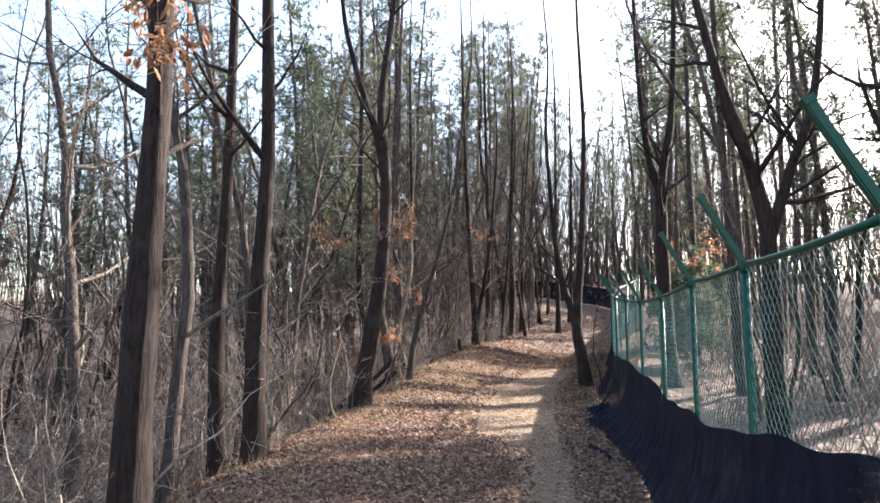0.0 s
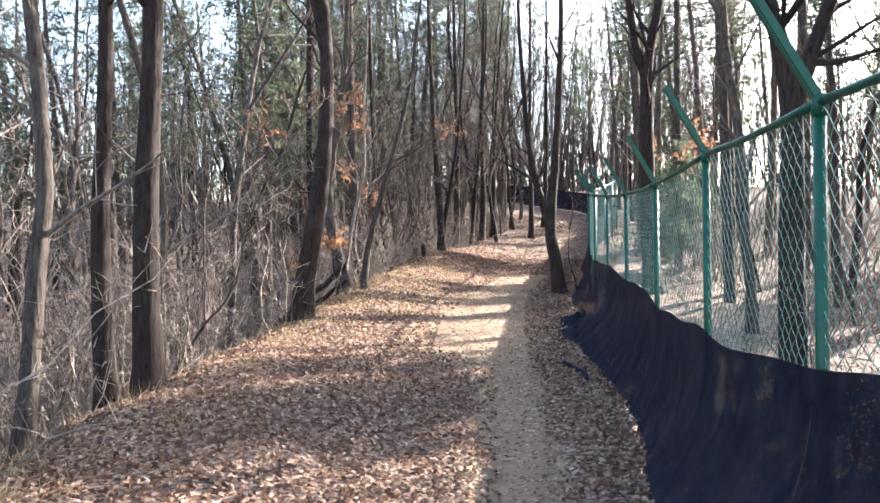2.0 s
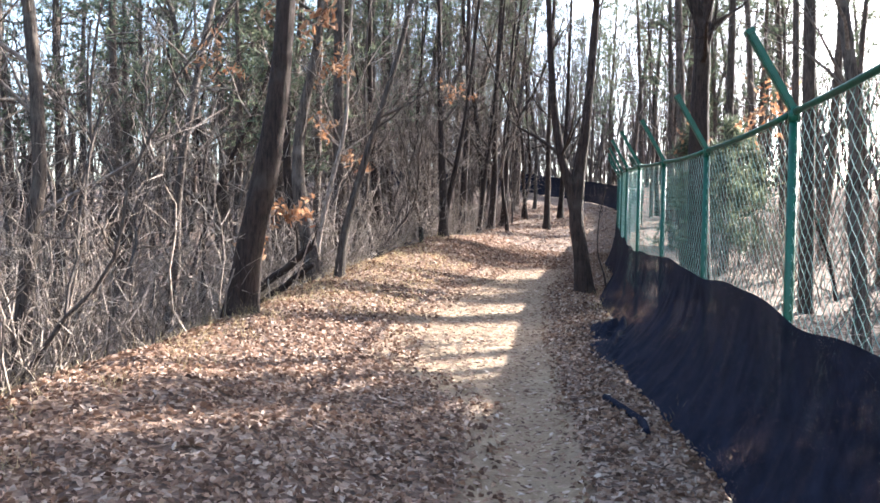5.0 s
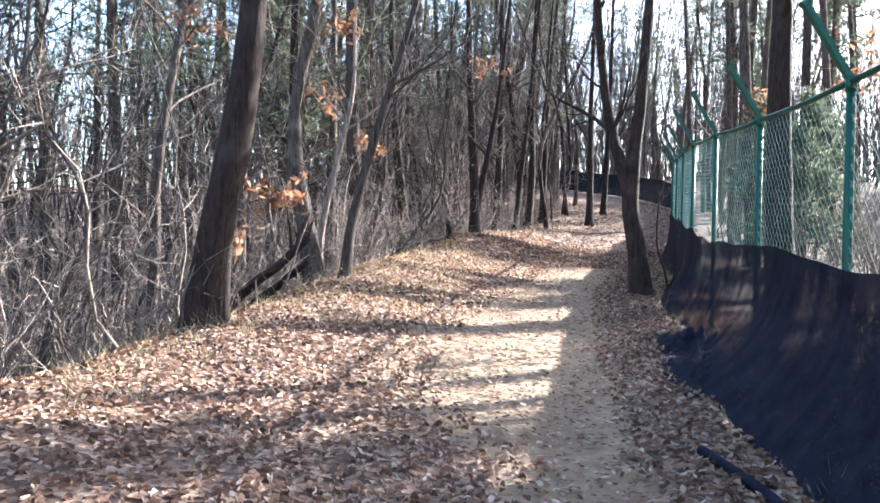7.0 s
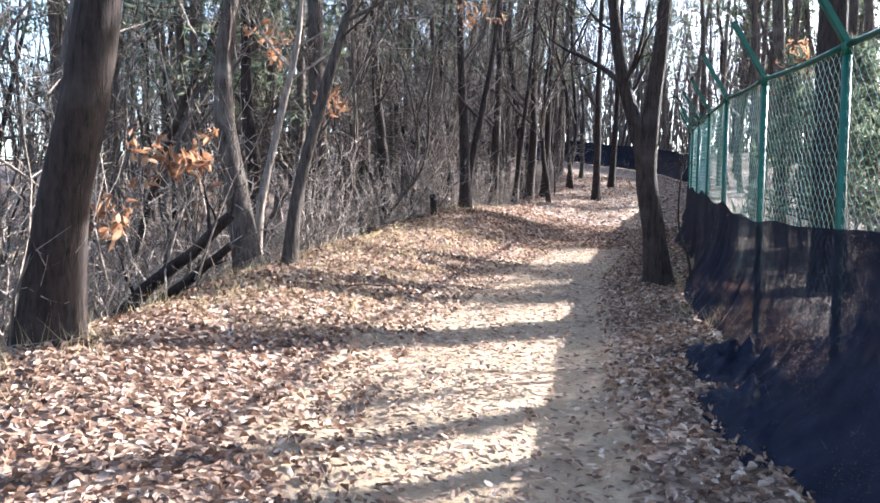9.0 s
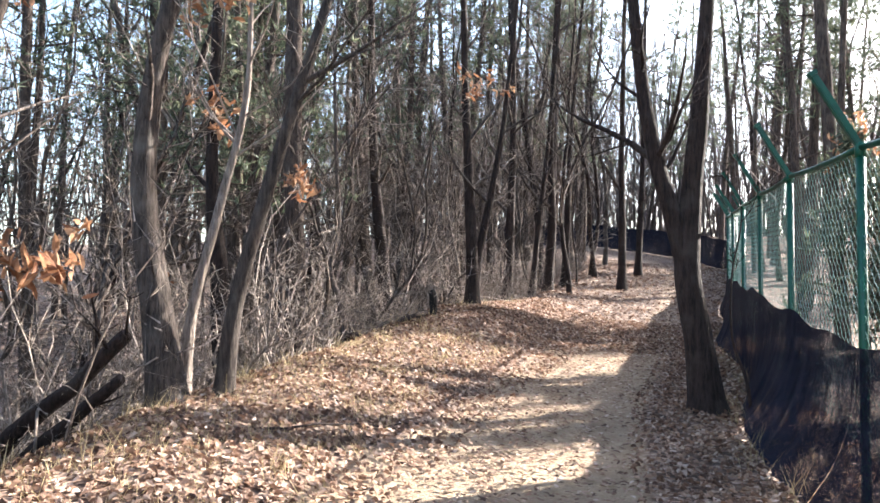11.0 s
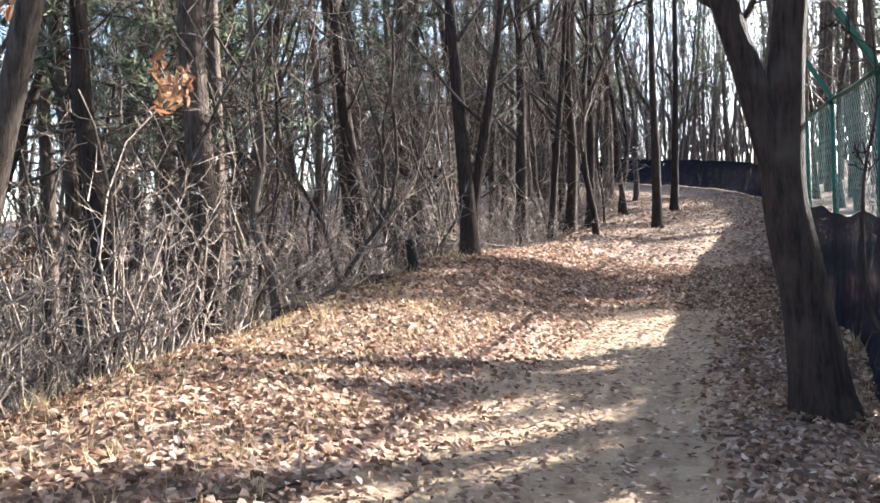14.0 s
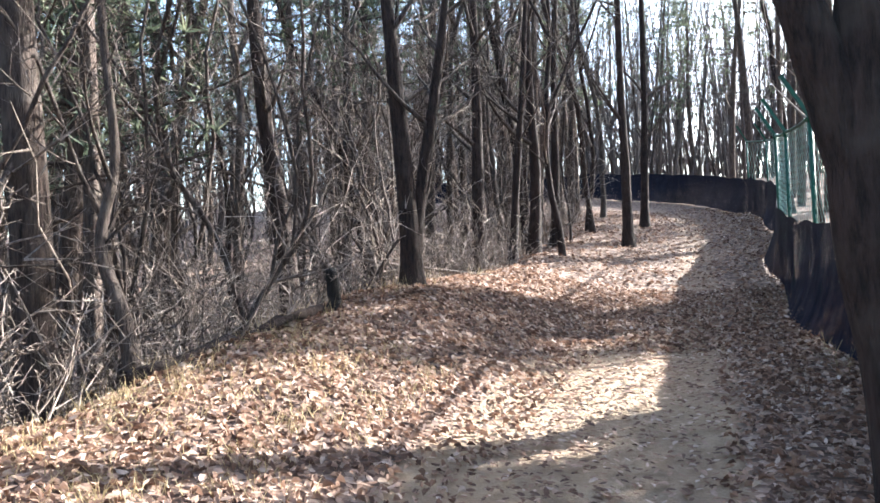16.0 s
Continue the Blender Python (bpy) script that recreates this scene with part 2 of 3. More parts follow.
def build_ground():
    def axis(stops):
        out = []
        for a, b, n in stops:
            out += list(np.linspace(a, b, n, endpoint=False))
        return np.array(out + [stops[-1][1]])
    xs = axis([(-400, -60, 12), (-60, -12, 40), (-12, -4, 40), (-4, 8, 92), (8, 16, 28), (16, 60, 30), (60, 400, 12)])
    ys = axis([(-300, -20, 10), (-20, 0, 30), (0, 34, 190), (34, 70, 60), (70, 120, 30), (120, 500, 12)])
    X, Y = np.meshgrid(xs, ys)
    Z = land(X, Y)
    n, k = X.shape
    verts = np.stack([X, Y, Z], -1).reshape(-1, 3)
    i = (np.arange(n - 1)[:, None] * k + np.arange(k - 1)[None]).ravel()
    faces = np.stack([i, i + 1, i + 1 + k, i + k], -1)
    ob = mesh_object("ground", verts.tolist(), faces.tolist(), GROUND)
    d = centre(Y) - X
    wide = left_width(Y)
    tr = ((1 - step01((-d - 0.22) / 0.4)) * (1 - step01((d - wide) / 0.5)) * (1 - 0.5 * step01((Y - 24) / 5))).ravel()
    a = ob.data.attributes.new("trodden", "FLOAT", "POINT")
    a.data.foreach_set("value", tr.astype(np.float32))
    tagged(ob, "forest floor of brown leaf litter with a trodden sandy footpath", "ground", kind="structure")


build_ground()


# ---- shapes ----
class Shape:
    """Gathers tubes and blades into one mesh."""

    def __init__(self):
        self.v, self.f = [], []

    def tube(self, pts, radii, sides, cap=False, rough=0.0):
        base = len(self.v)
        p = [Vector(q) for q in pts]
        ref = Vector((0.31, 0.95, 0.05))
        for i, q in enumerate(p):
            way = (p[min(i + 1, len(p) - 1)] - p[max(i - 1, 0)]).normalized()
            u = way.cross(ref)
            if u.length < 0.1:
                u = way.cross(Vector((1, 0, 0)))
            u.normalize()
            w = way.cross(u)
            for s in range(sides):
                a = 2 * math.pi * s / sides
                r = radii[i]
                if rough:
                    r *= 1 + rough * (noise.noise(Vector((math.cos(a) * 1.7 + q.x, math.sin(a) * 1.7 + q.y, q.z * 1.3))) + 0.5 * noise.noise(Vector((math.cos(a) * 5, math.sin(a) * 5, q.z * 2.2 + q.x))))
                self.v.append(q + (u * math.cos(a) + w * math.sin(a)) * r)
        for i in range(len(p) - 1):
            for s in range(sides):
                a, b = base + i * sides + s, base + i * sides + (s + 1) % sides
                self.f.append((a, b, b + sides, a + sides))
        if cap:
            self.f.append(tuple(base + (len(p) - 1) * sides + s for s in range(sides)))
            self.f.append(tuple(base + s for s in reversed(range(sides))))

    def leaf(self, c, along, across, bend):
        b = len(self.v)
        n = along.cross(across).normalized() * bend
        self.v += [c - along, c - along * 0.42 + across * 0.68 + n, c + along * 0.38 + across * 0.8 + n * 0.8, c + along * 0.95, c + along * 0.38 - across * 0.8 + n * 0.6, c - along * 0.42 - across * 0.68 + n]
        self.f += [(b, b + 1, b + 2, b + 3), (b, b + 3, b + 4, b + 5)]

    def blade(self, root, tip, width):
        b = len(self.v)
        self.v += [root - width, root + width, tip]
        self.f.append((b, b + 1, b + 2))

    def make(self, name, mat, parent=None, smooth=True):
        return mesh_object(name, self.v, self.f, mat, parent, smooth)


def rand_dir(rng, up=0.0):
    v = Vector((rng.gauss(0, 1), rng.gauss(0, 1), rng.gauss(0, 1) + up))
    return v.normalized()


def wander(rng, start, way, length, n, bendy, lift=0.0):
    pts, q, w = [Vector(start)], Vector(start), Vector(way).normalized()
    for _ in range(n):
        w = (w + rand_dir(rng) * bendy + Vector((0, 0, lift))).normalized()
        q = q + w * (length / n)
        pts.append(q.copy())
    return pts


def taper(r0, r1, n):
    return [r0 + (r1 - r0) * (i / n) for i in range(n + 1)]


def add_branches(rng, shape, pts, radii, first, count, length, levels, sides=4, up=0.35, bendy=0.22, fine=False):
    """Side branches along a stem, and on them smaller ones."""
    n = len(pts) - 1
    for _ in range(count):
        f = first + (1 - first) * rng.random() ** 0.9
        i = min(int(f * n), n - 1)
        k = f * n - i
        root = pts[i].lerp(pts[i + 1], k)
        r = (radii[i] * (1 - k) + radii[i + 1] * k) * rng.uniform(0.3, 0.55)
        stem = (pts[i + 1] - pts[i]).normalized()
        side = rand_dir(rng)
        side = (side - stem * side.dot(stem)).normalized()
        way = (side * 0.9 + stem * rng.uniform(0.25, 0.8) + Vector((0, 0, up * rng.random()))).normalized()
        L = length * rng.uniform(0.5, 1.15) * (1.15 - 0.6 * f)
        m = (5 if levels > 1 else (4 if levels == 1 else 3)) if fine else (4 if levels > 1 else 2)
        if levels == 0 and not fine:
            mid = root + way * L * 0.5 + rand_dir(rng) * L * 0.08
            shape.blade(root, mid, rand_dir(rng) * 0.0095)
            shape.blade(mid, mid + (way + rand_dir(rng) * 0.5).normalized() * L * 0.5, rand_dir(rng) * 0.007)
            shape.blade(mid, mid + (way + rand_dir(rng) * 0.8).normalized() * L * 0.4, rand_dir(rng) * 0.006)
            continue
        bp = wander(rng, root, way, L, m, bendy, 0.06)
        br = taper(max(r, 0.006), 0.003, m)
        shape.tube(bp, br, sides)
        if levels > 0:
            add_branches(rng, shape, bp, br, 0.2, 5 if levels > 1 else 4, L * 0.5, levels - 1, 3, up, bendy * 1.15, fine)


def thing(name, label, category, group="", at=(0, 0, 0)):
    e = new(name)
    e.matrix_world = Matrix.Translation(at)
    return tagged(e, label, category, group)


def shift_up(way, z):
    return Vector((way[0] * z, way[1] * z, z))


# ---- trees ----
def trunk_points(path):
    """Smooth stem through a few (x, y, z) places."""
    pts = []
    p = [Vector(q) for q in path]
    p = [p[0] * 2 - p[1]] + p + [p[-1] * 2 - p[-2]]
    for i in range(1, len(p) - 2):
        a, b, c, d = p[i - 1:i + 3]
        for s in range(8):
            u = s / 8
            pts.append(0.5 * (2 * b + (c - a) * u + (2 * a - 5 * b + 4 * c - d) * u * u + (3 * b - a - 3 * c + d) * u ** 3))
    pts.append(p[-2])
    return pts


def stem_radii(pts, r0, r1, flare=0.35):
    n = len(pts) - 1
    z0 = pts[0].z
    return [(r0 + (r1 - r0) * i / n) * (1 + flare * math.exp(-max(0, pts[i].z - z0 - 0.25) / 0.22)) for i in range(n + 1)]


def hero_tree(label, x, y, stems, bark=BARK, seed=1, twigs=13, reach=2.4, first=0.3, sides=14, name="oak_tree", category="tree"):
    """A tree of measured stems: each (list of offsets (dx, dy, z above the ground), base radius, top radius)."""
    rng = random.Random(seed)
    z = ground_z(x, y)
    root = thing(name, label, category, at=(x, y, z))
    for k, (path, r0, r1) in enumerate(stems):
        path = [(a, b, c - 0.25 if i == 0 and c < 0.1 else c) for i, (a, b, c) in enumerate(path)]
        b = path[-1]
        k_up = min(4.0, b[2] * 0.4)
        path.append((b[0] + rng.uniform(-0.1, 0.1) * k_up, b[1] + rng.uniform(-0.1, 0.1) * k_up, b[2] + k_up))
        pts = trunk_points(path)
        radii = stem_radii(pts, r0, r1 * 0.3, 0.4 if path[0][2] < 0.1 else 0.0)
        s = Shape()
        s.tube(pts, radii, sides, True, 0.12)
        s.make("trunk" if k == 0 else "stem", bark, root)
        for _ in range(twigs):
            limb = Shape()
            add_branches(rng, limb, pts, radii, first if path[0][2] < 0.1 else 0.15, 1, reach, 2, 5, fine=True)
            # limbs of the farther oaks: sunlight given by paler bark than the trunk's
            limb.make("limb", PALE_BARK if 10 <= seed < 18 else bark, root)
    return root


def bare_tree(seed, height, r0, limbs=22, lean=0.06, bend=0.17, bark=BARK, name="bare_tree", label="bare grey-brown deciduous tree in the winter woods", group="bare trees of the wood"):
    """A leafless tree: a crooked trunk, a fork or two, limbs and twigs."""
    rng = random.Random(seed)
    root = thing(name, label, "tree", group)
    n = 14
    pts = wander(rng, (0, 0, -0.3), (rng.uniform(-lean, lean), rng.uniform(-lean, lean), 1), height, n, bend, 0.07)
    radii = [r0 * (1 - 0.85 * (i / n)) * (1.35 if i == 0 else 1) for i in range(n + 1)]
    s = Shape()
    s.tube(pts, radii, 8, False, 0.12)
    s.make("trunk", bark, root)
    c = Shape()
    add_branches(rng, c, pts, radii, 0.16, limbs, min(height * 0.22, 3.0), 2)
    for k in range(rng.randint(0, 2)):
        i = rng.randint(3, 7)
        side = Vector((rng.gauss(0, 1), rng.gauss(0, 1), 0)).normalized()
        fp = wander(rng, pts[i], side * 0.45 + Vector((0, 0, 1)), height * (1 - i / n) * 0.85, 9, bend, 0.1)
        fr = taper(radii[i] * 0.75, 0.012, 9)
        f = Shape()
        f.tube(fp, fr, 7, False, 0.1)
        f.make("stem", bark, root)
        add_branches(rng, c, fp, fr, 0.15, limbs // 2, min(height * 0.18, 2.4), 2)
    # the twigs take the bark with sunlight in its colour
    tagged(c.make("crown", SUNLIT_CROWN_BARK, root), kind="stuff")
    return root


def pine_tree(seed, height, r0, spread=0.23, bare=0.34, count=34):
    rng = random.Random(seed)
    if height > 5:
        root = thing("pine_tree", "dark green pine tree with a bare lower trunk", "tree", "pines of the wood")
    else:
        root = thing("young_pine", "low bushy young green pine added behind the fence to shade the path", "tree", "young pines")
    n = 10
    pts = wander(rng, (0, 0, -0.3), (rng.uniform(-.05, .05), rng.uniform(-.05, .05), 1), height, n, 0.04, 0.05)
    radii = [r0 * (1 - 0.8 * (i / n)) for i in range(n + 1)]
    s = Shape()
    s.tube(pts, radii, 8, False, 0.08)
    s.make("trunk", PINE_BARK, root)
    limbs, needles = Shape(), Shape()
    for k in range(count):
        f = bare - 0.1 + (1.1 - bare) * (k + rng.random()) / count
        i = min(int(f * n), n - 1)
        root_p = pts[i].lerp(pts[i + 1], f * n - i)
        a = rng.uniform(0, 2 * math.pi)
        L = height * spread * (1.2 - 0.85 * f) * rng.uniform(0.6, 1.1)
        bp = wander(rng, root_p, (math.cos(a), math.sin(a), 0.12), L, 5, 0.16, 0.02)
        limbs.tube(bp, taper(max(0.014, radii[i] * 0.3), 0.006, 5), 3)
        if f < bare:
            continue
        for j in range(1, 6):
            for _ in range(3 if spread > 0.15 else 2):
                c = bp[j] + rand_dir(rng) * 0.28 * (0.5 + L * 0.35) * Vector((1, 1, 0.45)).length / 1.48
                limbs.blade(bp[j], c, rand_dir(rng) * 0.008)
                for _ in range(7):
                    w = rand_dir(rng, 0.5)
                    needles.blade(c - w * 0.03, c + w * rng.uniform(0.18, 0.36), rand_dir(rng) * 0.027)
    tagged(limbs.make("limb_work", PINE_BARK, root), kind="stuff")
    tagged(needles.make("crown", NEEDLE, root, False), kind="stuff")
    return root


def leaf_tuft(name, label, x, y, z, size, count, seed):
    """Withered leaves that still hang on a spray of thin twigs."""
    rng = random.Random(seed)
    root = thing(name, label, "foliage", "sprays of withered leaves", (x, y, z))
    t, l = Shape(), Shape()
    for _ in range(max(4, count // 9)):
        way = rand_dir(rng, 0.2)
        p = wander(rng, (0, 0, 0), way, size * rng.uniform(0.6, 1.1), 4, 0.25)
        t.tube(p, taper(0.006, 0.002, 4), 3)
        for _ in range(9):
            q = p[rng.randint(1, 4)] + rand_dir(rng) * 0.07
            a = rand_dir(rng, -0.8) * rng.uniform(0.05, 0.085)
            b = a.cross(rand_dir(rng)).normalized() * rng.uniform(0.02, 0.035)
            l.leaf(q, a, b, rng.uniform(0.0, 0.03))
    t.make("stalk", TWIG, root)
    tagged(l.make("foliage", DEAD_LEAF, root, False), kind="stuff")
    return root


# trees beside the path, placed one by one
hero_tree("thick dark-barked oak at the edge of the path", -2.5, 6.8, [([(0, 0, 0), (0.05, 0, 2), (0.1, 0.1, 4.5), (0.1, 0, 8), (0.3, 0, 11)], 0.19, 0.07)], seed=2, reach=2.0, first=0.3)
hero_tree("dark rough-barked oak standing close beside another", -2.38, 10.5, [([(0, 0, 0), (0.0, 0, 2), (0.08, 0.1, 4.5), (0.05, 0, 8), (0.2, 0, 12)], 0.165, 0.06)], seed=3, first=0.3)
hero_tree("slimmer dark oak standing close beside another", -3.03, 10.9, [([(0, 0, 0), (-0.06, 0, 2), (0.0, 0.1, 4.5), (0.05, 0, 8), (-0.2, 0, 11)], 0.13, 0.05)], seed=4, first=0.3)
hero_tree("leaning dark oak trunk forking high above the path edge", -1.62, 15.55, [
    ([(0, 0, 0), (0.14, 0, 0.9), (0.38, 0, 2.2), (0.52, 0, 3.6), (0.55, 0, 5.0), (0.45, 0, 6.6), (0.7, 0.2, 9), (0.8, 0.3, 12)], 0.2, 0.06),
    ([(0.52, 0, 4.9), (0.35, 0, 5.8), (0.0, 0, 6.9), (-0.4, 0, 8.6), (-0.5, 0, 11)], 0.1, 0.04)], seed=5, first=0.4, sides=16)
hero_tree("curving grey-brown oak on the leafy bank", -1.22, 19.0, [
    ([(0, 0, 0), (-0.18, 0, 0.9), (-0.36, 0, 1.9), (-0.3, 0, 3.0), (-0.08, 0, 4.2), (0.1, 0, 6), (0.2, 0, 10)], 0.155, 0.06)], seed=6, first=0.3, sides=16, bark=PALE_BARK)
hero_tree("slim pale oak leaning over the leafy bank", -0.86, 19.25, [
    ([(0, 0, 0), (0.1, 0, 0.8), (0.4, 0, 2.0), (0.78, 0, 3.3), (1.12, 0, 4.6), (1.4, 0, 6.5), (1.7, 0, 9)], 0.085, 0.03)], seed=7, first=0.35, twigs=12, bark=PALE_BARK)
hero_tree("thin sapling with a sunlit pale side branch", -1.3, 19.4, [
    ([(0, 0, 0), (0.05, 0, 0.8), (0.25, 0.1, 1.9), (0.48, 0.1, 3.0), (0.5, 0.1, 4.4), (0.6, 0.2, 6.5)], 0.06, 0.02)], seed=8, first=0.3, twigs=12, bark=TWIG)
hero_tree("forked dark oak leaning over the path beside the fence", 4.02, 21.3, [
    ([(0, 0, 0), (-0.12, 0, 0.8), (-0.24, 0, 1.6), (-0.2, 0, 2.4), (-0.1, 0, 3.4), (0.0, 0, 5), (0.1, 0, 7.5), (0.0, 0, 11)], 0.185, 0.06),
    ([(-0.24, 0, 1.6), (-0.42, 0, 2.3), (-0.62, 0, 3.0), (-0.78, 0, 4.0), (-0.9, 0, 5.4), (-1.0, 0, 7.5), (-0.9, 0, 10)], 0.12, 0.04)], seed=9, first=0.66, twigs=8, reach=2.0, sides=18)
hero_tree("straight dark oak with one sunlit edge on the bank", -0.92, 28.4, [
    ([(0, 0, 0), (-0.12, 0, 1.5), (-0.35, 0, 3.5), (-0.5, 0, 6), (-0.6, 0, 11)], 0.17, 0.06)], seed=10)
hero_tree("twin-stemmed dark oak on top of the bank", 0.95, 27.3, [
    ([(0, 0, 0), (-0.02, 0, 1.0), (-0.1, 0, 2.4), (-0.2, 0, 4.2), (-0.3, 0, 7), (-0.4, 0, 11)], 0.14, 0.05),
    ([(0.0, 0.1, 0.3), (0.14, 0.1, 1.2), (0.4, 0.1, 2.6), (0.62, 0.1, 4.2), (0.9, 0.1, 8)], 0.1, 0.03)], seed=11)
hero_tree("dark straight oak in the wood beside the path", 1.55, 33.0, [([(0, 0, 0), (0.05, 0, 2), (0.1, 0, 5), (0.0, 0, 12)], 0.16, 0.05)], seed=12, first=0.3, twigs=22, reach=3.4)
hero_tree("dark oak among others beside the rising path", 2.7, 35.5, [([(0, 0, 0), (0.15, 0, 2), (0.1, 0, 5), (0.3, 0, 12)], 0.16, 0.05)], seed=13, first=0.3, twigs=22, reach=3.4)
hero_tree("slender dark oak among others beside the path", 2.2, 34.2, [([(0, 0, 0), (0.2, 0, 2), (0.5, 0, 5), (0.8, 0, 10)], 0.1, 0.04)], seed=14, first=0.3, twigs=22, reach=3.4)
hero_tree("slender leaning oak among others beside the path", 3.3, 37.0, [([(0, 0, 0), (0.1, 0, 2), (0.2, 0, 5), (0.6, 0, 10)], 0.13, 0.04)], seed=15, first=0.3, twigs=22, reach=3.4)
hero_tree("straight dark trunk at the edge of the rising path", 5.2, 37.5, [([(0, 0, 0), (0.02, 0, 2), (0.0, 0, 5), (0.1, 0, 12)], 0.15, 0.06)], seed=16, first=0.3, twigs=22, reach=3.4)
hero_tree("slim dark tree further up the path", 6.4, 42.0, [([(0, 0, 0), (0.1, 0, 2), (0.2, 0, 5), (0.3, 0, 12)], 0.15, 0.06)], seed=17, first=0.3, twigs=22, reach=3.4)
hero_tree("many-stemmed dark oak behind the fence", 6.4, 21.3, [
    ([(0, 0, 0), (-0.1, 0, 2), (-0.12, 0, 4.6), (-0.05, 0, 6), (0.3, 0, 8), (0.5, 0, 12)], 0.25, 0.07),
    ([(-0.1, 0, 5.4), (-0.4, 0, 6.6), (-0.6, 0, 8.5), (-0.7, 0, 12)], 0.13, 0.05)], seed=18, sides=16)
hero_tree("leaning oak with spreading limbs behind the fence", 5.0, 10.6, [
    ([(0, 0, 0), (-0.02, 0, 1.5), (0.0, 0, 3.4), (-0.25, 0, 4.6), (-0.7, 0, 6.2), (-1.2, 0, 9)], 0.17, 0.05),
    ([(0.0, 0, 3.3), (0.35, 0, 4.3), (0.8, 0, 5.6), (1.0, 0, 8)], 0.1, 0.04)], seed=19)
hero_tree("tall dark oak close behind the fence", 5.9, 8.6, [([(0, 0, 0), (0, 0, 2), (0.1, 0, 5), (0.0, 0, 11)], 0.2, 0.07)], seed=20)
hero_tree("dark straight trunk in the hollow beside the bank", -2.4, 23.2, [([(0, 0, 0), (-0.18, 0, 2), (-0.35, 0, 4), (-0.3, 0, 11)], 0.16, 0.06)], seed=21)
hero_tree("grey curving young tree on the slope below the bank", -0.62, 23.25, [([(0, 0, 0), (-0.1, 0.05, 0.5), (-0.3, 0.1, 1.1), (-0.22, 0.2, 1.8), (-0.28, 0.2, 2.8), (-0.34, 0.2, 4.6), (-0.2, 0.2, 7)], 0.062, 0.025)], seed=22, first=0.2, twigs=14, reach=1.4, bark=PALE_BARK)

hero_tree("thin crooked sapling at the foot of the forked oak", 4.42, 21.0, [([(0, 0, 0), (-0.08, 0, 0.4), (-0.22, 0.05, 0.9), (-0.2, 0.1, 1.6), (-0.1, 0.1, 2.2)], 0.022, 0.01)], seed=31, twigs=4, reach=0.6, sides=7, name="sapling")

# the wood at large
rng = random.Random(44)
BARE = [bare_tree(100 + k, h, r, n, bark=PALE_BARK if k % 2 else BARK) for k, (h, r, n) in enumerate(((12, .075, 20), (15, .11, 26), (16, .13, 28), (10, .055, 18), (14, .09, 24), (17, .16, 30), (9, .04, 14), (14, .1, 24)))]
YOUNG_SHADE_PINES = [pine_tree(240, 4.2, .05, 0.3, 0.2, 26), pine_tree(241, 3.7, .045, 0.32, 0.2, 24)]
TALL_PINES = [pine_tree(230, 18, .13, 0.16, 0.54, 36), pine_tree(231, 19, .16, 0.15, 0.53, 36), pine_tree(232, 17.5, .11, 0.16, 0.57, 34)]
SAPLINGS = [bare_tree(140 + k, h, r, 16, 0.3, 0.3, PALE_BARK, "sapling", "crooked pale sapling on the wooded slope", "saplings on the slope") for k, (h, r) in enumerate(((6.5, .042), (5.0, .03), (7.5, .05), (6.0, .036), (8.0, .045)))]
# narrow pines, added to block the sun from single stretches of ground
SLIM_SHADE_PINES = [pine_tree(220, 15, .13, 0.1), pine_tree(221, 13, .11, 0.09)]
PINES = [pine_tree(200 + k, h, r) for k, (h, r) in enumerate(((15, .14), (17, .18), (13, .12), (16, .16)))]
FENCE_XY = [(1.9, -2.0), (2.15, 0.6), (2.52, 3.1), (2.82, 5.65), (3.15, 8.15), (3.48, 10.75), (3.76, 13.3), (4.02, 15.75), (4.25, 18.0), (4.62, 20.45), (5.08, 22.9), (5.55, 25.3), (6.05, 27.7), (6.6, 30.1), (7.3, 32.6), (8.2, 35.2), (9.1, 37.7), (9.9, 40.2), (10.5, 42.8), (10.7, 45.4), (10.4, 48.0), (9.8, 50.5), (8.9, 52.9), (7.7, 55.2), (6.2, 57.3), (4.3, 59.1), (2.2, 60.5), (-0.2, 61.5), (-2.7, 62.1), (-5.2, 62.4)]


def fence_x(y):
    return float(np.interp(y, [p[1] for p in FENCE_XY[:19]], [p[0] for p in FENCE_XY[:19]]))


SUN_SLOPE = math.tan(radians(SUN_AZ))


def sunny(x, y):
    """Whether a tree here would stand between the sun and the sunlit stretches of the path."""
    row = y - (x - 1.5) * SUN_SLOPE
    return 3 < x < 34 and 12.8 < row < 31.8


def free_spot(rng, taken, gap, reach):
    for _ in range(80):
        y = rng.uniform(-8, 84)
        if rng.random() < 0.55 or y > 60:
            x = float(centre(min(y, 50.0))) - rng.uniform(4.9 if y < 33 else 3.2, reach)
        else:
            x = fence_x(y) + rng.uniform(1.0, reach * 0.8)
        if y > 45 and -9 < x < 12.5 and y < 64:
            continue
        if all((x - a) ** 2 + (y - b) ** 2 > gap * gap for a, b in taken):
            taken.append((x, y))
            return x, y
    return None


taken = [(-2.5, 6.8), (-2.5, 10.5), (-3.15, 10.9), (-1.7, 15.5), (-1.3, 19), (4, 21.3), (-1.2, 28.4), (1, 27.3), (6.4, 21.3), (5, 10.6), (5.9, 8.6), (-2.6, 23.3)]
used = set()


def plant(kinds, k, x, y, shade=False):
    if sunny(x, y) and not shade:
        return
    ob = kinds[k % len(kinds)]
    m = pose(x, y, ground_z(x, y), 0, 0, rng.uniform(0, 360))
    if ob.name in used:
        copy_thing(ob, m)
    else:
        used.add(ob.name)
        ob.matrix_basis = m


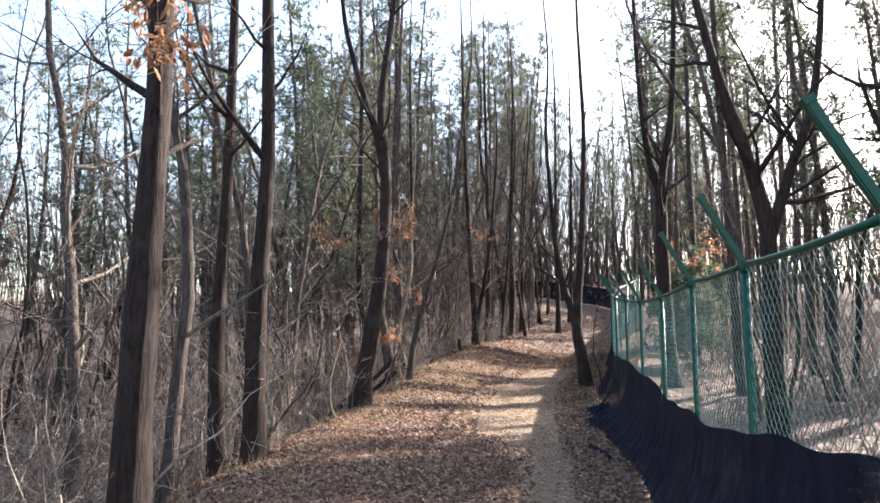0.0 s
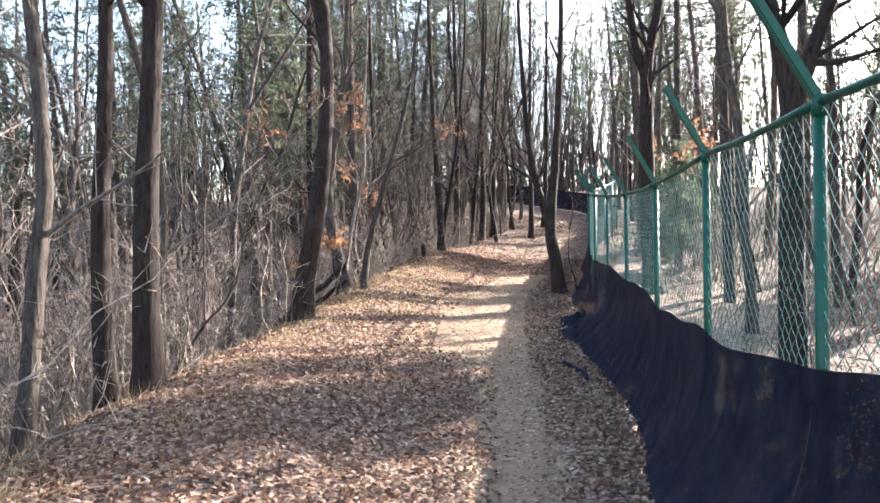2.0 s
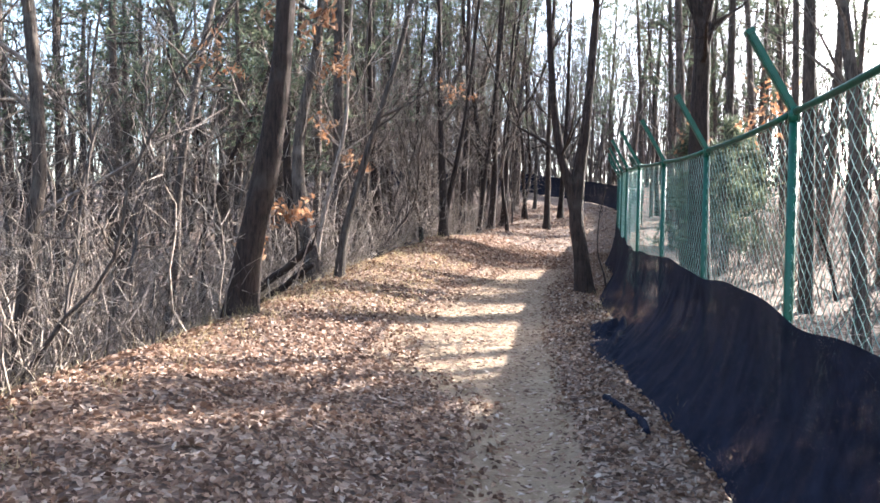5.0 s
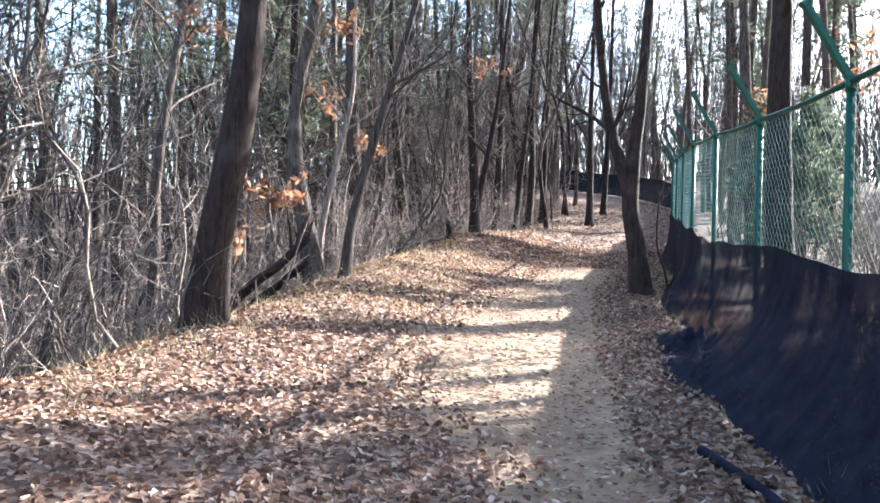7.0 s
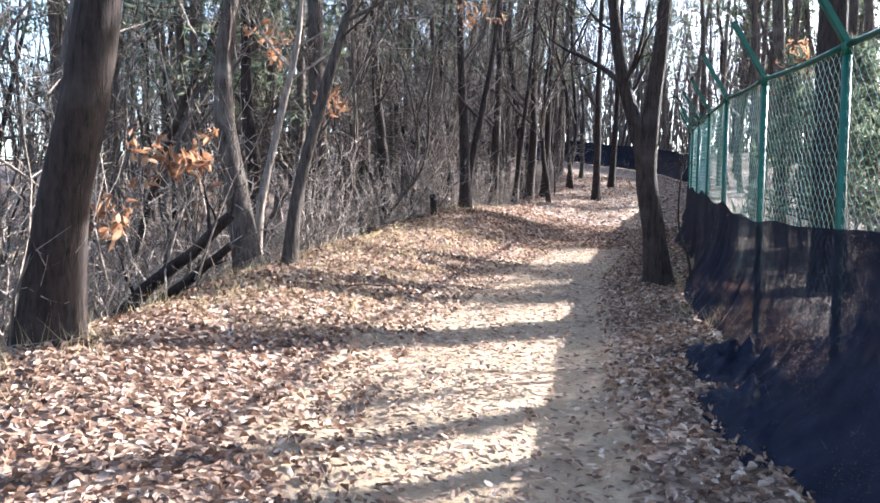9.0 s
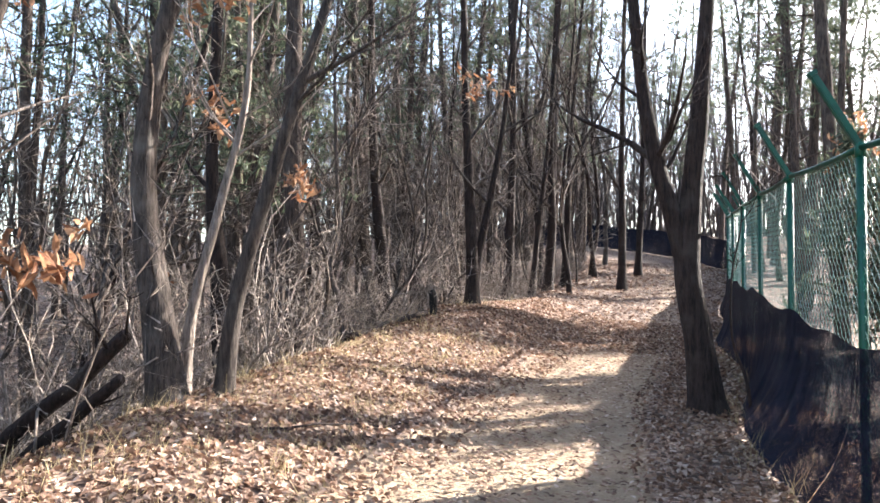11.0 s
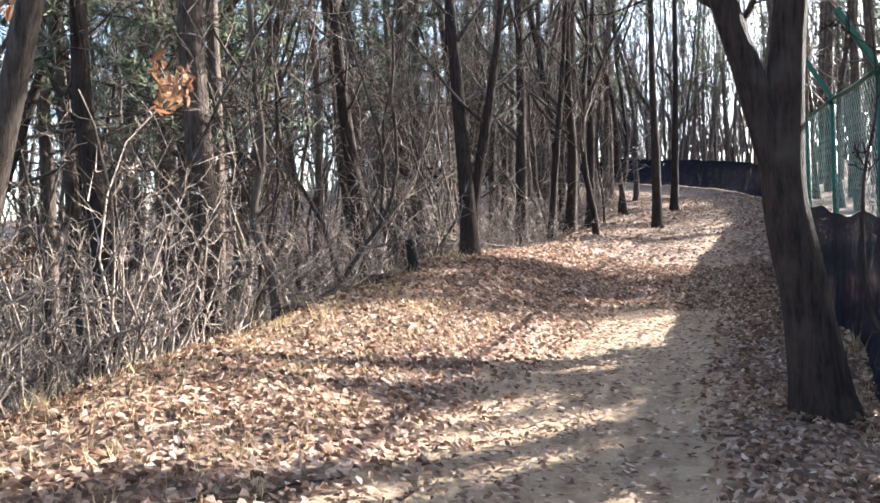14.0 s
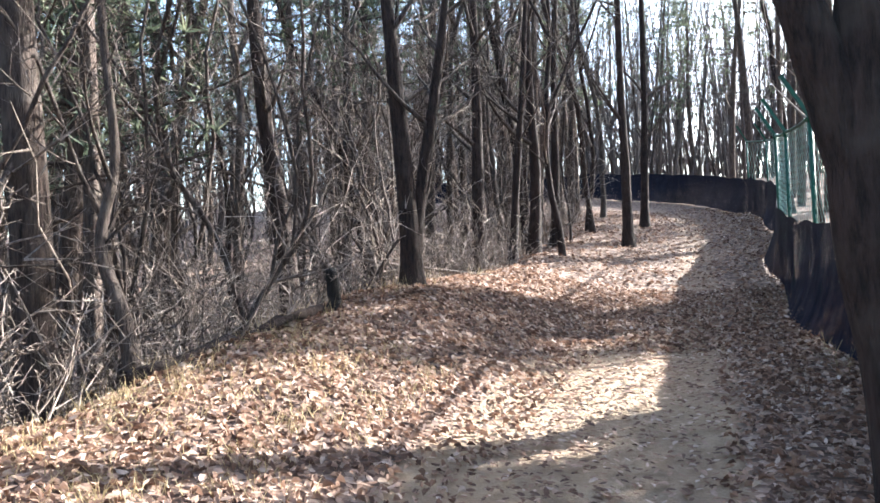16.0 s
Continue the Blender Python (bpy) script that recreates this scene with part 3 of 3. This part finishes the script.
def plant_towards_sun(kinds, k, row, x):
    """A tree added on the sun's side, so that its shadow falls across the path at the given row."""
    y = row + (x - 1.5) * SUN_SLOPE
    if x > fence_x(y) + 1:
        taken.append((x, y))
        plant(kinds, k, x, y, True)


# pines and bare trees added towards the sun to shade the near ground
for k in range(36):
    plant_towards_sun(PINES, k, rng.uniform(-9, 5.6), rng.uniform(12.5, 28))
for k in range(14):
    plant_towards_sun(SLIM_SHADE_PINES, k, rng.uniform(10.9, 11.9), rng.uniform(8, 26))
for k, (row, x) in enumerate(((13.0, 11), (14.1, 20))):
    plant_towards_sun(BARE[4:5] + BARE[7:8], k, row, x)
for k, x in enumerate((15, 19, 23)):
    plant_towards_sun(SLIM_SHADE_PINES, k, 12.8, x)
# low pines added only to shade the path and leave the bank lit
for k, (row, x) in enumerate(((19.9, 8.1), (20.6, 8.6), (21.3, 8.0), (21.0, 9.4))):
    plant_towards_sun(YOUNG_SHADE_PINES, k, row, x)
for k in range(22):
    y = rng.uniform(4, 24)
    plant(BARE[3:4] + SAPLINGS + BARE[6:7], k, fence_x(y) + rng.uniform(2, 11), y, True)
# more narrow sun blockers, for the shaded stretches beyond the lit one
for k in range(10):
    plant_towards_sun(SLIM_SHADE_PINES, k, rng.uniform(25.9, 26.6), 9 + 2.0 * k)
for k in range(4):
    plant_towards_sun(SLIM_SHADE_PINES, k, rng.uniform(31.4, 33), rng.uniform(10, 24))
# tall pines, bare below, whose trunks stripe the sunlit stretch
for k, (row, x) in enumerate(((14.3, 7.5), (15.35, 11), (17.8, 9.5), (20.3, 8.5), (20.7, 13), (21.1, 15), (21.5, 10.5), (22.2, 7.9), (24.7, 9.3), (25.0, 14), (27.2, 9.5), (30.3, 9.0))):
    plant_towards_sun(TALL_PINES, k, row, x)
for k, (x, y) in enumerate(((9.5, 37.6), (11.5, 40), (11.3, 43.8), (13, 44.6), (13.2, 47.4), (15, 46), (14, 50.5), (12.6, 51), (3, 40), (4.3, 44), (1.5, 46), (4.6, 48), (0.2, 42), (0.5, 50.5), (4.6, 52.5), (2.6, 54.5), (6.5, 66), (9, 68), (11.5, 65.5), (14, 67), (16.5, 65), (8, 72), (12, 74))):
    taken.append((x, y))
    plant(TALL_PINES, k, x, y)
for k in range(30):
    plant_towards_sun(BARE[3:4] + BARE[6:7] + SAPLINGS, k, rng.uniform(13, 31), rng.uniform(21, 33))
for k in range(46):
    y = rng.uniform(12, 60) if k < 30 else rng.uniform(21, 48)
    x = float(centre(min(y, 50.0))) - (rng.uniform(13, 26) if k < 30 else rng.uniform(7.5, 13))
    taken.append((x, y))
    plant(PINES, k, x, y)
for k in range(13):
    y = rng.uniform(22, 56)
    x = float(centre(min(y, 50.0))) - rng.uniform(4.6, 14)
    taken.append((x, y))
    plant(TALL_PINES, k, x, y)
for k in range(5):
    y = rng.uniform(42, 62)
    x = float(np.interp(y, (33, 45, 62), (7.8, 11.5, 14))) + rng.uniform(1.5, 9)
    plant(TALL_PINES, k, x, y)
for k in range(22):
    y = rng.uniform(10, 70)
    x = float(centre(min(y, 50.0))) - rng.uniform(17, 34)
    plant(PINES, k, x, y)
for k in range(5):
    y = rng.uniform(40, 60)
    plant(PINES, k, float(centre(y)) - rng.uniform(3.5, 9), y)
for k in range(3):
    y = rng.uniform(46, 58)
    plant(PINES, k, fence_x(y) + rng.uniform(2.5, 12), y)
for k in range(16):
    plant(PINES, k, rng.uniform(-10, 24), rng.uniform(64.5, 86))
for k in range(20):
    plant(BARE, k, rng.uniform(-12, 22), rng.uniform(64.5, 84))
for k, y in enumerate((29.5, 33.0, 37.0, 41.0, 44.5)):
    plant(BARE[1:3] + BARE[5:6], k, fence_x(y) + 1.3, y)
for k, y in enumerate((34.6, 40.0, 45.0)):
    plant(BARE[:1] + BARE[4:5] + BARE[7:8], k, float(centre(y)) - 2.9, y)
for k in range(16):
    y = rng.uniform(34, 58)
    plant(BARE, k, float(centre(y)) - rng.uniform(3.0, 7.0), y)
for k in range(10):
    y = rng.uniform(27, 50)
    plant(BARE, k, fence_x(y) + rng.uniform(1.2, 9.0), y)
for k in range(120):
    spot = free_spot(rng, taken, 0.8, 26 if k % 3 else 12)
    if spot:
        plant(BARE, k, *spot)
for k in range(90):
    y = rng.uniform(11, 44) if k < 46 else rng.uniform(24, 48)
    x = float(centre(y)) - float(bank_edge(y)) - rng.uniform(0.9, 6.5)
    if all((x - a) ** 2 + (y - b) ** 2 > 0.5 for a, b in taken):
        plant(SAPLINGS, k, x, y)


def far_wood():
    """The wood further off: a multitude of stems and twigs."""
    rng = random.Random(91)
    s = Shape()
    for k in range(4300):
        y = rng.uniform(-30, 110) if k % 5 else rng.uniform(66, 100)
        c = float(centre(min(max(y, -10), 50.0)))
        left = rng.random() < 0.6
        x = c - rng.uniform(16, 75) if left else c + rng.uniform(16, 60)
        if y > 66:
            x = c + (rng.uniform(-60, 60) if k % 5 else rng.uniform(-25, 25))
        if (sunny(x, y) and x < 24) or (x > c and y < 50 and rng.random() < 0.65):
            continue
        z = ground_z(x, y)
        h = rng.uniform(7, 17) if y < 66 else rng.uniform(11, 20)
        if sunny(x, y):
            h = h * 0.5
        r = rng.uniform(0.03, 0.11)
        p = wander(rng, (x, y, z - 0.3), (rng.gauss(0, .14), rng.gauss(0, .14), 1), h, 3, 0.16, 0.03)
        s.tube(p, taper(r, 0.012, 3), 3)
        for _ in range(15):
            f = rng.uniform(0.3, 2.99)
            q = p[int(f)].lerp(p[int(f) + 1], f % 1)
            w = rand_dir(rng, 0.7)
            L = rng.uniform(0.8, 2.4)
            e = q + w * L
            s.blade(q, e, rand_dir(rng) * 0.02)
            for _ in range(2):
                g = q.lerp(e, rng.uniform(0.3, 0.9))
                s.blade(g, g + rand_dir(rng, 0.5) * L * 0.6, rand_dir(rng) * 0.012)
    tagged(s.make("far_wood", FAR_HAZE_BARK), "dense bare winter woodland in the distance", "woodland", kind="stuff")


far_wood()


# ---- undergrowth ----
def shrub(seed, height, stems):
    """A bare bush: crooked stems from one root, each with its branches and twigs."""
    rng = random.Random(seed)
    root = thing("bare_shrub", "leafless shrub with crooked pale grey stems", "shrub", "bare shrubs along the bank")
    twigs = Shape()
    for _ in range(stems):
        a = rng.uniform(0, 2 * math.pi)
        h = height * rng.uniform(0.6, 1.1)
        lean = rng.uniform(0.15, 0.75)
        p = wander(rng, (math.cos(a) * 0.12, math.sin(a) * 0.12, -0.1), (math.cos(a) * lean, math.sin(a) * lean, 1), h, 9, 0.33, 0.06)
        r = taper(rng.uniform(0.010, 0.021), 0.004, 9)
        s = Shape()
        s.tube(p, r, 5)
        s.make("stem", TWIG, root)
        add_branches(rng, twigs, p, r, 0.18, 5, 0.36 * h, 1, 4, 0.3, 0.4, fine=True)
    tagged(twigs.make("crown", TWIG, root), kind="stuff")
    return root


SHRUBS = [shrub(500 + k, h, n) for k, (h, n) in enumerate(((3.4, 5), (2.6, 6), (4.2, 4), (1.8, 6), (3.0, 5), (2.2, 5)))]
for k in range(125):
    y = rng.uniform(9, 22) if k % 2 else rng.uniform(5, 38)
    x = float(centre(y)) - float(bank_edge(y)) - 0.35 - rng.random() ** 1.4 * 5.0
    if not any((x - a) ** 2 + (y - b) ** 2 < 1.2 or (0 < b - y < 4.5 and x > a - 1.1) for a, b in taken[:5]):
        if (x + 2.5) ** 2 + (y - 16.8) ** 2 > 4 and (y < 19 or k % 3):
            plant(SHRUBS if y < 19 else SHRUBS[1::2], k, x, y)
for k in range(36):
    y = rng.uniform(10.5, 19)
    x = float(centre(y)) - float(bank_edge(y)) - rng.uniform(1.0, 4.2)
    if all((x - a) ** 2 + (y - b) ** 2 > 0.8 for a, b in taken[:5]) and (x + 2.5) ** 2 + (y - 16.8) ** 2 > 4:
        plant(SHRUBS, k, x, y)
for k in range(48):
    y = rng.uniform(5, 26) if k % 2 else rng.uniform(6, 42)
    plant(SHRUBS, 1 + 2 * k, fence_x(y) + rng.uniform(2.2, 11), y, True)


def undergrowth():
    rng = random.Random(7)
    s = Shape()
    for k in range(3600):
        y = rng.uniform(1, 44) if k < 3100 else rng.uniform(18, 36)
        c = float(centre(y))
        if rng.random() < 0.58:
            x = c - float(bank_edge(y)) - (0.1 + rng.random() ** 1.3 * 11)
        else:
            x = fence_x(y) + 1.6 + rng.random() * 11
        h = rng.uniform(0.3, 1.3) if rng.random() < 0.75 else rng.uniform(1.3, 3.2)
        lean = 0.45
        if x > c:
            h, lean = min(h, 2.0), 0.25
        p = wander(rng, (x, y, ground_z(x, y) - 0.05), (rng.gauss(0, lean), rng.gauss(0, lean), 1), h, 6, 0.36, 0.02)
        r = taper(0.004 + 0.0045 * h, 0.002, 6)
        s.tube(p, r, 3)
        add_branches(rng, s, p, r, 0.12, int(4 + h * 2), 0.62 * h ** 0.6, 0 if k % 4 else 1, 3, 0.15, 0.45)
    return tagged(s.make("undergrowth", TWIG), "tangle of thin bare grey twigs and saplings", "undergrowth", kind="stuff")


undergrowth()


# ---- fence ----
RAIL_UP = 2.62


def rail_z(x, y):
    lift = np.interp(y, (3.1, 5.65, 8.15, 10.75, 13.3, 15.75, 18, 20.5, 25), (2.32, 2.54, 2.72, 2.62, 2.52, 2.53, 2.55, 2.57, 2.6))
    return ground_z(x, y) + float(lift)


def build_fence():
    fence = thing("fence", "green chain-link security fence with slanted arms on its posts", "fence")
    tops = [(x, y, rail_z(x, y)) for x, y in FENCE_XY[:20]]
    post_me = arm_me = None
    for k, (x, y, z) in enumerate(tops):
        a, b = FENCE_XY[max(k - 1, 0)], FENCE_XY[k + 1]
        turn = math.degrees(math.atan2(b[1] - a[1], b[0] - a[0])) - 90
        if post_me is None:
            s = Shape()
            s.tube([(0, 0, -RAIL_UP - 0.3), (0, 0, -0.01)], [0.032, 0.032], 12, True)
            s.tube([(0, 0, -0.07), (0, 0, 0.035)], [0.038, 0.038], 12, True)
            post = s.make("post", GREEN, fence)
            bm = bmesh.new()
            way = Vector((-0.3, 0, 0.53))
            bmesh.ops.create_cube(bm, size=1)
            bmesh.ops.scale(bm, vec=(0.055, 0.05, 0.64), verts=bm.verts)
            bmesh.ops.bevel(bm, geom=list(bm.edges), offset=0.008, segments=2, affect="EDGES")
            cap = bmesh.ops.create_cube(bm, size=1)["verts"]
            bmesh.ops.scale(bm, vec=(0.075, 0.058, 0.035), verts=cap)
            bmesh.ops.translate(bm, vec=(0, 0, 0.32), verts=cap)
            bmesh.ops.transform(bm, matrix=Matrix.Translation(way * 0.5) @ way.to_track_quat("Z", "Y").to_matrix().to_4x4(), verts=bm.verts)
            me = bpy.data.meshes.new("arm")
            bm.to_mesh(me)
            bm.free()
            me.materials.append(GREEN)
            post_me, arm_me = post.data, me
        else:
            post = new("post", post_me)
            post.parent = fence
        post.matrix_basis = pose(x, y, z, 0, 0, turn)
        arm = new("arm", arm_me)
        arm.parent = post
        if k + 1 < len(tops):
            p, q = Vector(tops[k]), Vector(tops[k + 1])
            s = Shape()
            pts = [p.lerp(q, i / 6) - Vector((0, 0, 0.02 * math.sin(math.pi * i / 6))) for i in range(7)]
            s.tube(pts, [0.024] * 7, 8, True)
            s.make("top_rail", GREEN, fence)
            chain_link(fence, p, q, 0.056 if p.y < 24 else (0.09 if p.y < 40 else 0.2), 0.0025 if p.y < 24 else (0.003 if p.y < 40 else 0.005))
    return fence


def chain_link(fence, p, q, cell, r):
    """One bay of woven wire: upright zigzag wires, each hooked to the next."""
    along = Vector((q.x - p.x, q.y - p.y, 0))
    L = along.length
    along.normalize()
    out = Vector((along.y, -along.x, 0))
    n, m = int(L / cell), int((RAIL_UP - 0.5) / (cell * 1.0))
    s = Shape()
    for i in range(n):
        u = (i + 0.5) / n
        top = p.lerp(q, u)
        c = [top - Vector((0, 0, 0.03 + j * cell)) + along * (cell * 0.52 * (1 if (i + j) % 2 else -1)) + out * (0.0025 if j % 2 else -0.0025) for j in range(m + 1)]
        s.tube(c, [r] * (m + 1), 3)
    s.make("chain_link", WIRE, fence, False)


build_fence()


def net_top(y):
    return 1.25 - 0.1 * math.exp(-((y - 18.5) / 2.5) ** 2) + 0.02 * math.sin(y * 1.7) + 0.012 * math.sin(y * 4.1)


def build_net():
    """Black shade net tied to the lower fence, its foot draped outwards over the ground."""
    root = thing("shade_net", "black shade netting hung along the foot of the fence", "netting")
    dist = [0]
    for a, b in zip(FENCE_XY, FENCE_XY[1:]):
        dist.append(dist[-1] + math.hypot(b[0] - a[0], b[1] - a[1]))
    for part_no in range(len(FENCE_XY) - 1):
        verts, faces = [], []
        near = FENCE_XY[part_no][1] < 32
        n, m = (44, 22) if near else (12, 8)
        a, b = Vector((*FENCE_XY[part_no], 0)), Vector((*FENCE_XY[part_no + 1], 0))
        along = (b - a).normalized()
        out = Vector((-along.y, along.x, 0))
        for i in range(n + 1):
            q = a.lerp(b, i / n)
            sdist = dist[part_no] + (b - a).length * i / n
            h = net_top(q.y)
            drape = (0.42 if q.y < 18 else float(np.interp(q.y, (18, 23), (0.42, 0.16)))) + 0.12 * math.sin(sdist * 0.9) + (0.22 * math.exp(-((q.y - 15.3) / 1.1) ** 2))
            for j in range(m + 1):
                v = j / m
                fold = noise.noise(Vector((sdist * 2.6, v * 0.9, 3.1))) * 0.06 + noise.noise(Vector((sdist * 7.0, v * 2.0, 8.0))) * 0.03
                fold *= 0.06 + 0.94 * v
                o = 0.045 + drape * v ** 2.4 + abs(fold)
                g = ground_z(q.x + out.x * o, q.y + out.y * o)
                z = g + h * (1 - v) ** 1.0 + 0.015
                if v > 0.85:
                    z += 0.06 * abs(noise.noise(Vector((sdist * 5, v * 7, 1.0))))
                verts.append((q.x + out.x * o, q.y + out.y * o, z))
        for i in range(n):
            for j in range(m):
                k = i * (m + 1) + j
                faces.append((k, k + 1, k + m + 2, k + m + 1))
        mesh_object("net_panel", verts, faces, NET, root)
        if part_no >= 20:
            s = Shape()
            g = ground_z(a.x, a.y)
            s.tube([(a.x, a.y, g - 0.2), (a.x, a.y, g + net_top(a.y) + 0.06)], [0.02, 0.02], 8, True)
            s.make("stake", GREEN, root)


build_net()


# ---- fallen leaves ----
def scatter_leaves():
    rng = random.Random(5)
    bands = [(135000, 2.0, 31.0, 0.62), (16000, 24.0, 48.0, 1.0)]
    s = Shape()
    for count, y0, y1, size in bands:
        for _ in range(count):
            y = rng.uniform(y0, y1)
            d = rng.uniform(-2.4, 5.6)
            w = float(left_width(y))
            keep = (0.8 if y > 26 else 0.65 if y < 13 else 0.48 if d < 0.5 else 0.58) if -0.3 < d < w * 0.8 else (0.7 if -0.6 < d < w + 0.3 else 1.0)
            if rng.random() > keep:
                continue
            x = float(np.interp(y, C_Y, C_X)) - d
            L = rng.uniform(0.032, 0.062) * size
            a = rng.uniform(0, 2 * math.pi)
            flat = -0.3 < d < w * 0.8 and y < 26
            tilt = rng.gauss(0, 0.15 if flat else 0.25)
            al = Vector((math.cos(a) * math.cos(tilt), math.sin(a) * math.cos(tilt), math.sin(tilt)))
            ac = Vector((-math.sin(a), math.cos(a), rng.gauss(0, 0.1 if flat else 0.28))).normalized()
            s.leaf(Vector((x, y, (rng.uniform(0.026, 0.046) if flat else rng.uniform(0.008, 0.045)) + abs(math.sin(tilt)) * L * 0.6)), al * L, ac * L * rng.uniform(0.4, 0.65), rng.uniform(-0.004, 0.01) if flat else rng.uniform(-0.02, 0.035))
    v = np.array(s.v)
    v[:, 2] += land(v[:, 0], v[:, 1])
    tagged(mesh_object("fallen_leaves", v.tolist(), s.f, LITTER, None, False), "curled brown oak leaves littering the ground", "leaf litter", kind="stuff")


scatter_leaves()


# ---- small things ----
for k, (x, y, z, size, count) in enumerate(((-1.1, 19.1, 4.5, 0.5, 90), (-0.75, 16.0, 4.4, 0.45, 70), (-1.3, 15.7, 4.6, 0.4, 50), (-1.35, 17.0, 1.75, 0.45, 110), (-1.7, 16.6, 1.2, 0.4, 60), (-1.4, 20.1, 3.5, 0.35, 60),
                                              (-0.6, 21.1, 2.9, 0.3, 40), (-1.15, 22.3, 3.25, 0.22, 30), (-2.0, 5.9, 4.3, 0.5, 90), (-2.4, 6.3, 4.9, 0.5, 70), (-2.8, 18.2, 4.3, 0.6, 90), (-3.2, 22.5, 1.6, 0.5, 70), (1.2, 24.9, 5.2, 0.5, 60), (7.2, 20.2, 4.2, 0.8, 120), (8.0, 26.5, 4.6, 0.9, 120))):
    leaf_tuft("withered_leaf_spray", "spray of withered orange oak leaves still on its twig", x, y, z, size, count, 300 + k)


def log(label, a, b, r0, r1, mat, seed, name="fallen_log", stubs=2):
    rng = random.Random(seed)
    root = thing(name, label, "log", at=a)
    a, b = Vector((0, 0, 0)), Vector(b) - Vector(a)
    n = 7
    pts = [a.lerp(b, i / n) + rand_dir(rng) * (0.03 if 0 < i < n else 0) for i in range(n + 1)]
    s = Shape()
    s.tube(pts, taper(r0, r1, n), 9, True, 0.15)
    s.make("trunk", mat, root)
    for _ in range(stubs):
        limb = Shape()
        add_branches(rng, limb, pts, taper(r0, r1, n), 0.2, 1, b.length * 0.4, 1, 4, 0.3, fine=True)
        limb.make("limb", mat, root)
    return root


def on_ground(x, y, up):
    return (x, y, ground_z(x, y) + up)


log("short charred black tree stump on the bank", on_ground(0.42, 25.4, -0.1), on_ground(0.36, 25.42, 0.42), 0.075, 0.06, bark_material("charred_wood", (0.006, 0.005, 0.005), (0.03, 0.025, 0.022), (0.03, 0.026, 0.022)), 1, "tree_stump", 0)
log("pale fallen branch leaning in the undergrowth", on_ground(-0.15, 29.4, 1.0), on_ground(2.1, 30.0, 0.02), 0.03, 0.02, TWIG, 2, "fallen_branch", 3)
log("dark fallen log in the hollow below the bank", on_ground(-3.9, 22.4, 0.12), on_ground(-2.7, 22.9, 0.08), 0.06, 0.04, BARK, 3)
log("dead mossy trunk leaning out of the bushes", on_ground(-2.75, 18.2, 0.03), (-1.1, 17.95, 1.32), 0.085, 0.055, BARK, 4, "fallen_log", 4)
log("broken dead branch leaning among the bushes", on_ground(-2.1, 18.1, 0.03), (-1.05, 17.8, 1.0), 0.06, 0.04, BARK, 5, "fallen_branch", 3)
log("half-rotten log lying along the foot of the bank", on_ground(-0.5, 22.9, 0.07), on_ground(0.3, 25.2, 0.06), 0.07, 0.05, BARK, 6, stubs=0)
log("thin stick lying on the leafy path", on_ground(-0.2, 18.4, 0.02), on_ground(1.0, 19.7, 0.02), 0.012, 0.006, BARK, 7, "stick", 0)


def hose(label, pts, r):
    root = thing("drain_hose", label, "hose", at=pts[0])
    s = Shape()
    p = trunk_points([Vector(q) - Vector(pts[0]) for q in pts])
    s.tube(p, [r * (1 + 0.08 * (i % 2)) for i in range(len(p))], 10, True)
    s.make("tube", NET, root)


hose("black plastic hose lying in the leaves along the fence", [on_ground(2.86, 11.9, 0.03), on_ground(2.9, 12.2, 0.04), on_ground(2.86, 12.6, 0.03), on_ground(2.76, 13.1, 0.04)], 0.035)


def crumpled_net(x, y, seed):
    rng = random.Random(seed)
    root = thing("crumpled_net", "crumpled heap of spare black netting at the fence foot", "netting", at=(x, y, ground_z(x, y)))
    n, m = 26, 16
    verts, faces = [], []
    for i in range(n + 1):
        for j in range(m + 1):
            u, v = i / n * 2 - 1, j / m * 2 - 1
            r = max(0.0, 1 - u * u) * max(0.0, 1 - v * v)
            k = noise.noise(Vector((u * 3.1 + seed, v * 3.7, 0.5))) * 0.5 + abs(noise.noise(Vector((u * 7 + seed, v * 9, 2.5)))) * 0.6
            px, py = v * 0.34 + k * 0.1, u * 0.75
            verts.append((px, py, ground_z(x + px, y + py) - ground_z(x, y) + 0.005 + r * (0.1 + 0.4 * abs(k))))
    for i in range(n):
        for j in range(m):
            q = i * (m + 1) + j
            faces.append((q, q + 1, q + m + 2, q + m + 1))
    mesh_object("sheet", verts, faces, NET, root)


crumpled_net(3.38, 15.3, 4)
crumpled_net(3.6, 16.7, 9)


def dry_grass():
    rng = random.Random(61)
    s = Shape()
    for k in range(1000):
        y = rng.uniform(4, 30) if k < 420 else rng.uniform(16.5, 24.5)
        d = rng.choice((rng.uniform(3.0, 5.0), rng.uniform(3.0, 5.0), rng.uniform(-1.9, -1.3))) if k < 420 else rng.uniform(1.9, 3.6)
        x = float(centre(y)) - d
        z = ground_z(x, y)
        for _ in range(rng.randint(7, 14)):
            q = Vector((x + rng.gauss(0, .07), y + rng.gauss(0, .07), z - 0.01))
            w = Vector((rng.gauss(0, .5), rng.gauss(0, .5), 1)).normalized()
            s.blade(q, q + w * (rng.uniform(0.1, 0.34) if k < 420 else rng.uniform(0.05, 0.16)), rand_dir(rng) * 0.0035)
    tagged(s.make("dry_grass", GRASS, None, False), "tufts of dry straw-coloured grass along the bank", "grass", kind="stuff")


dry_grass()
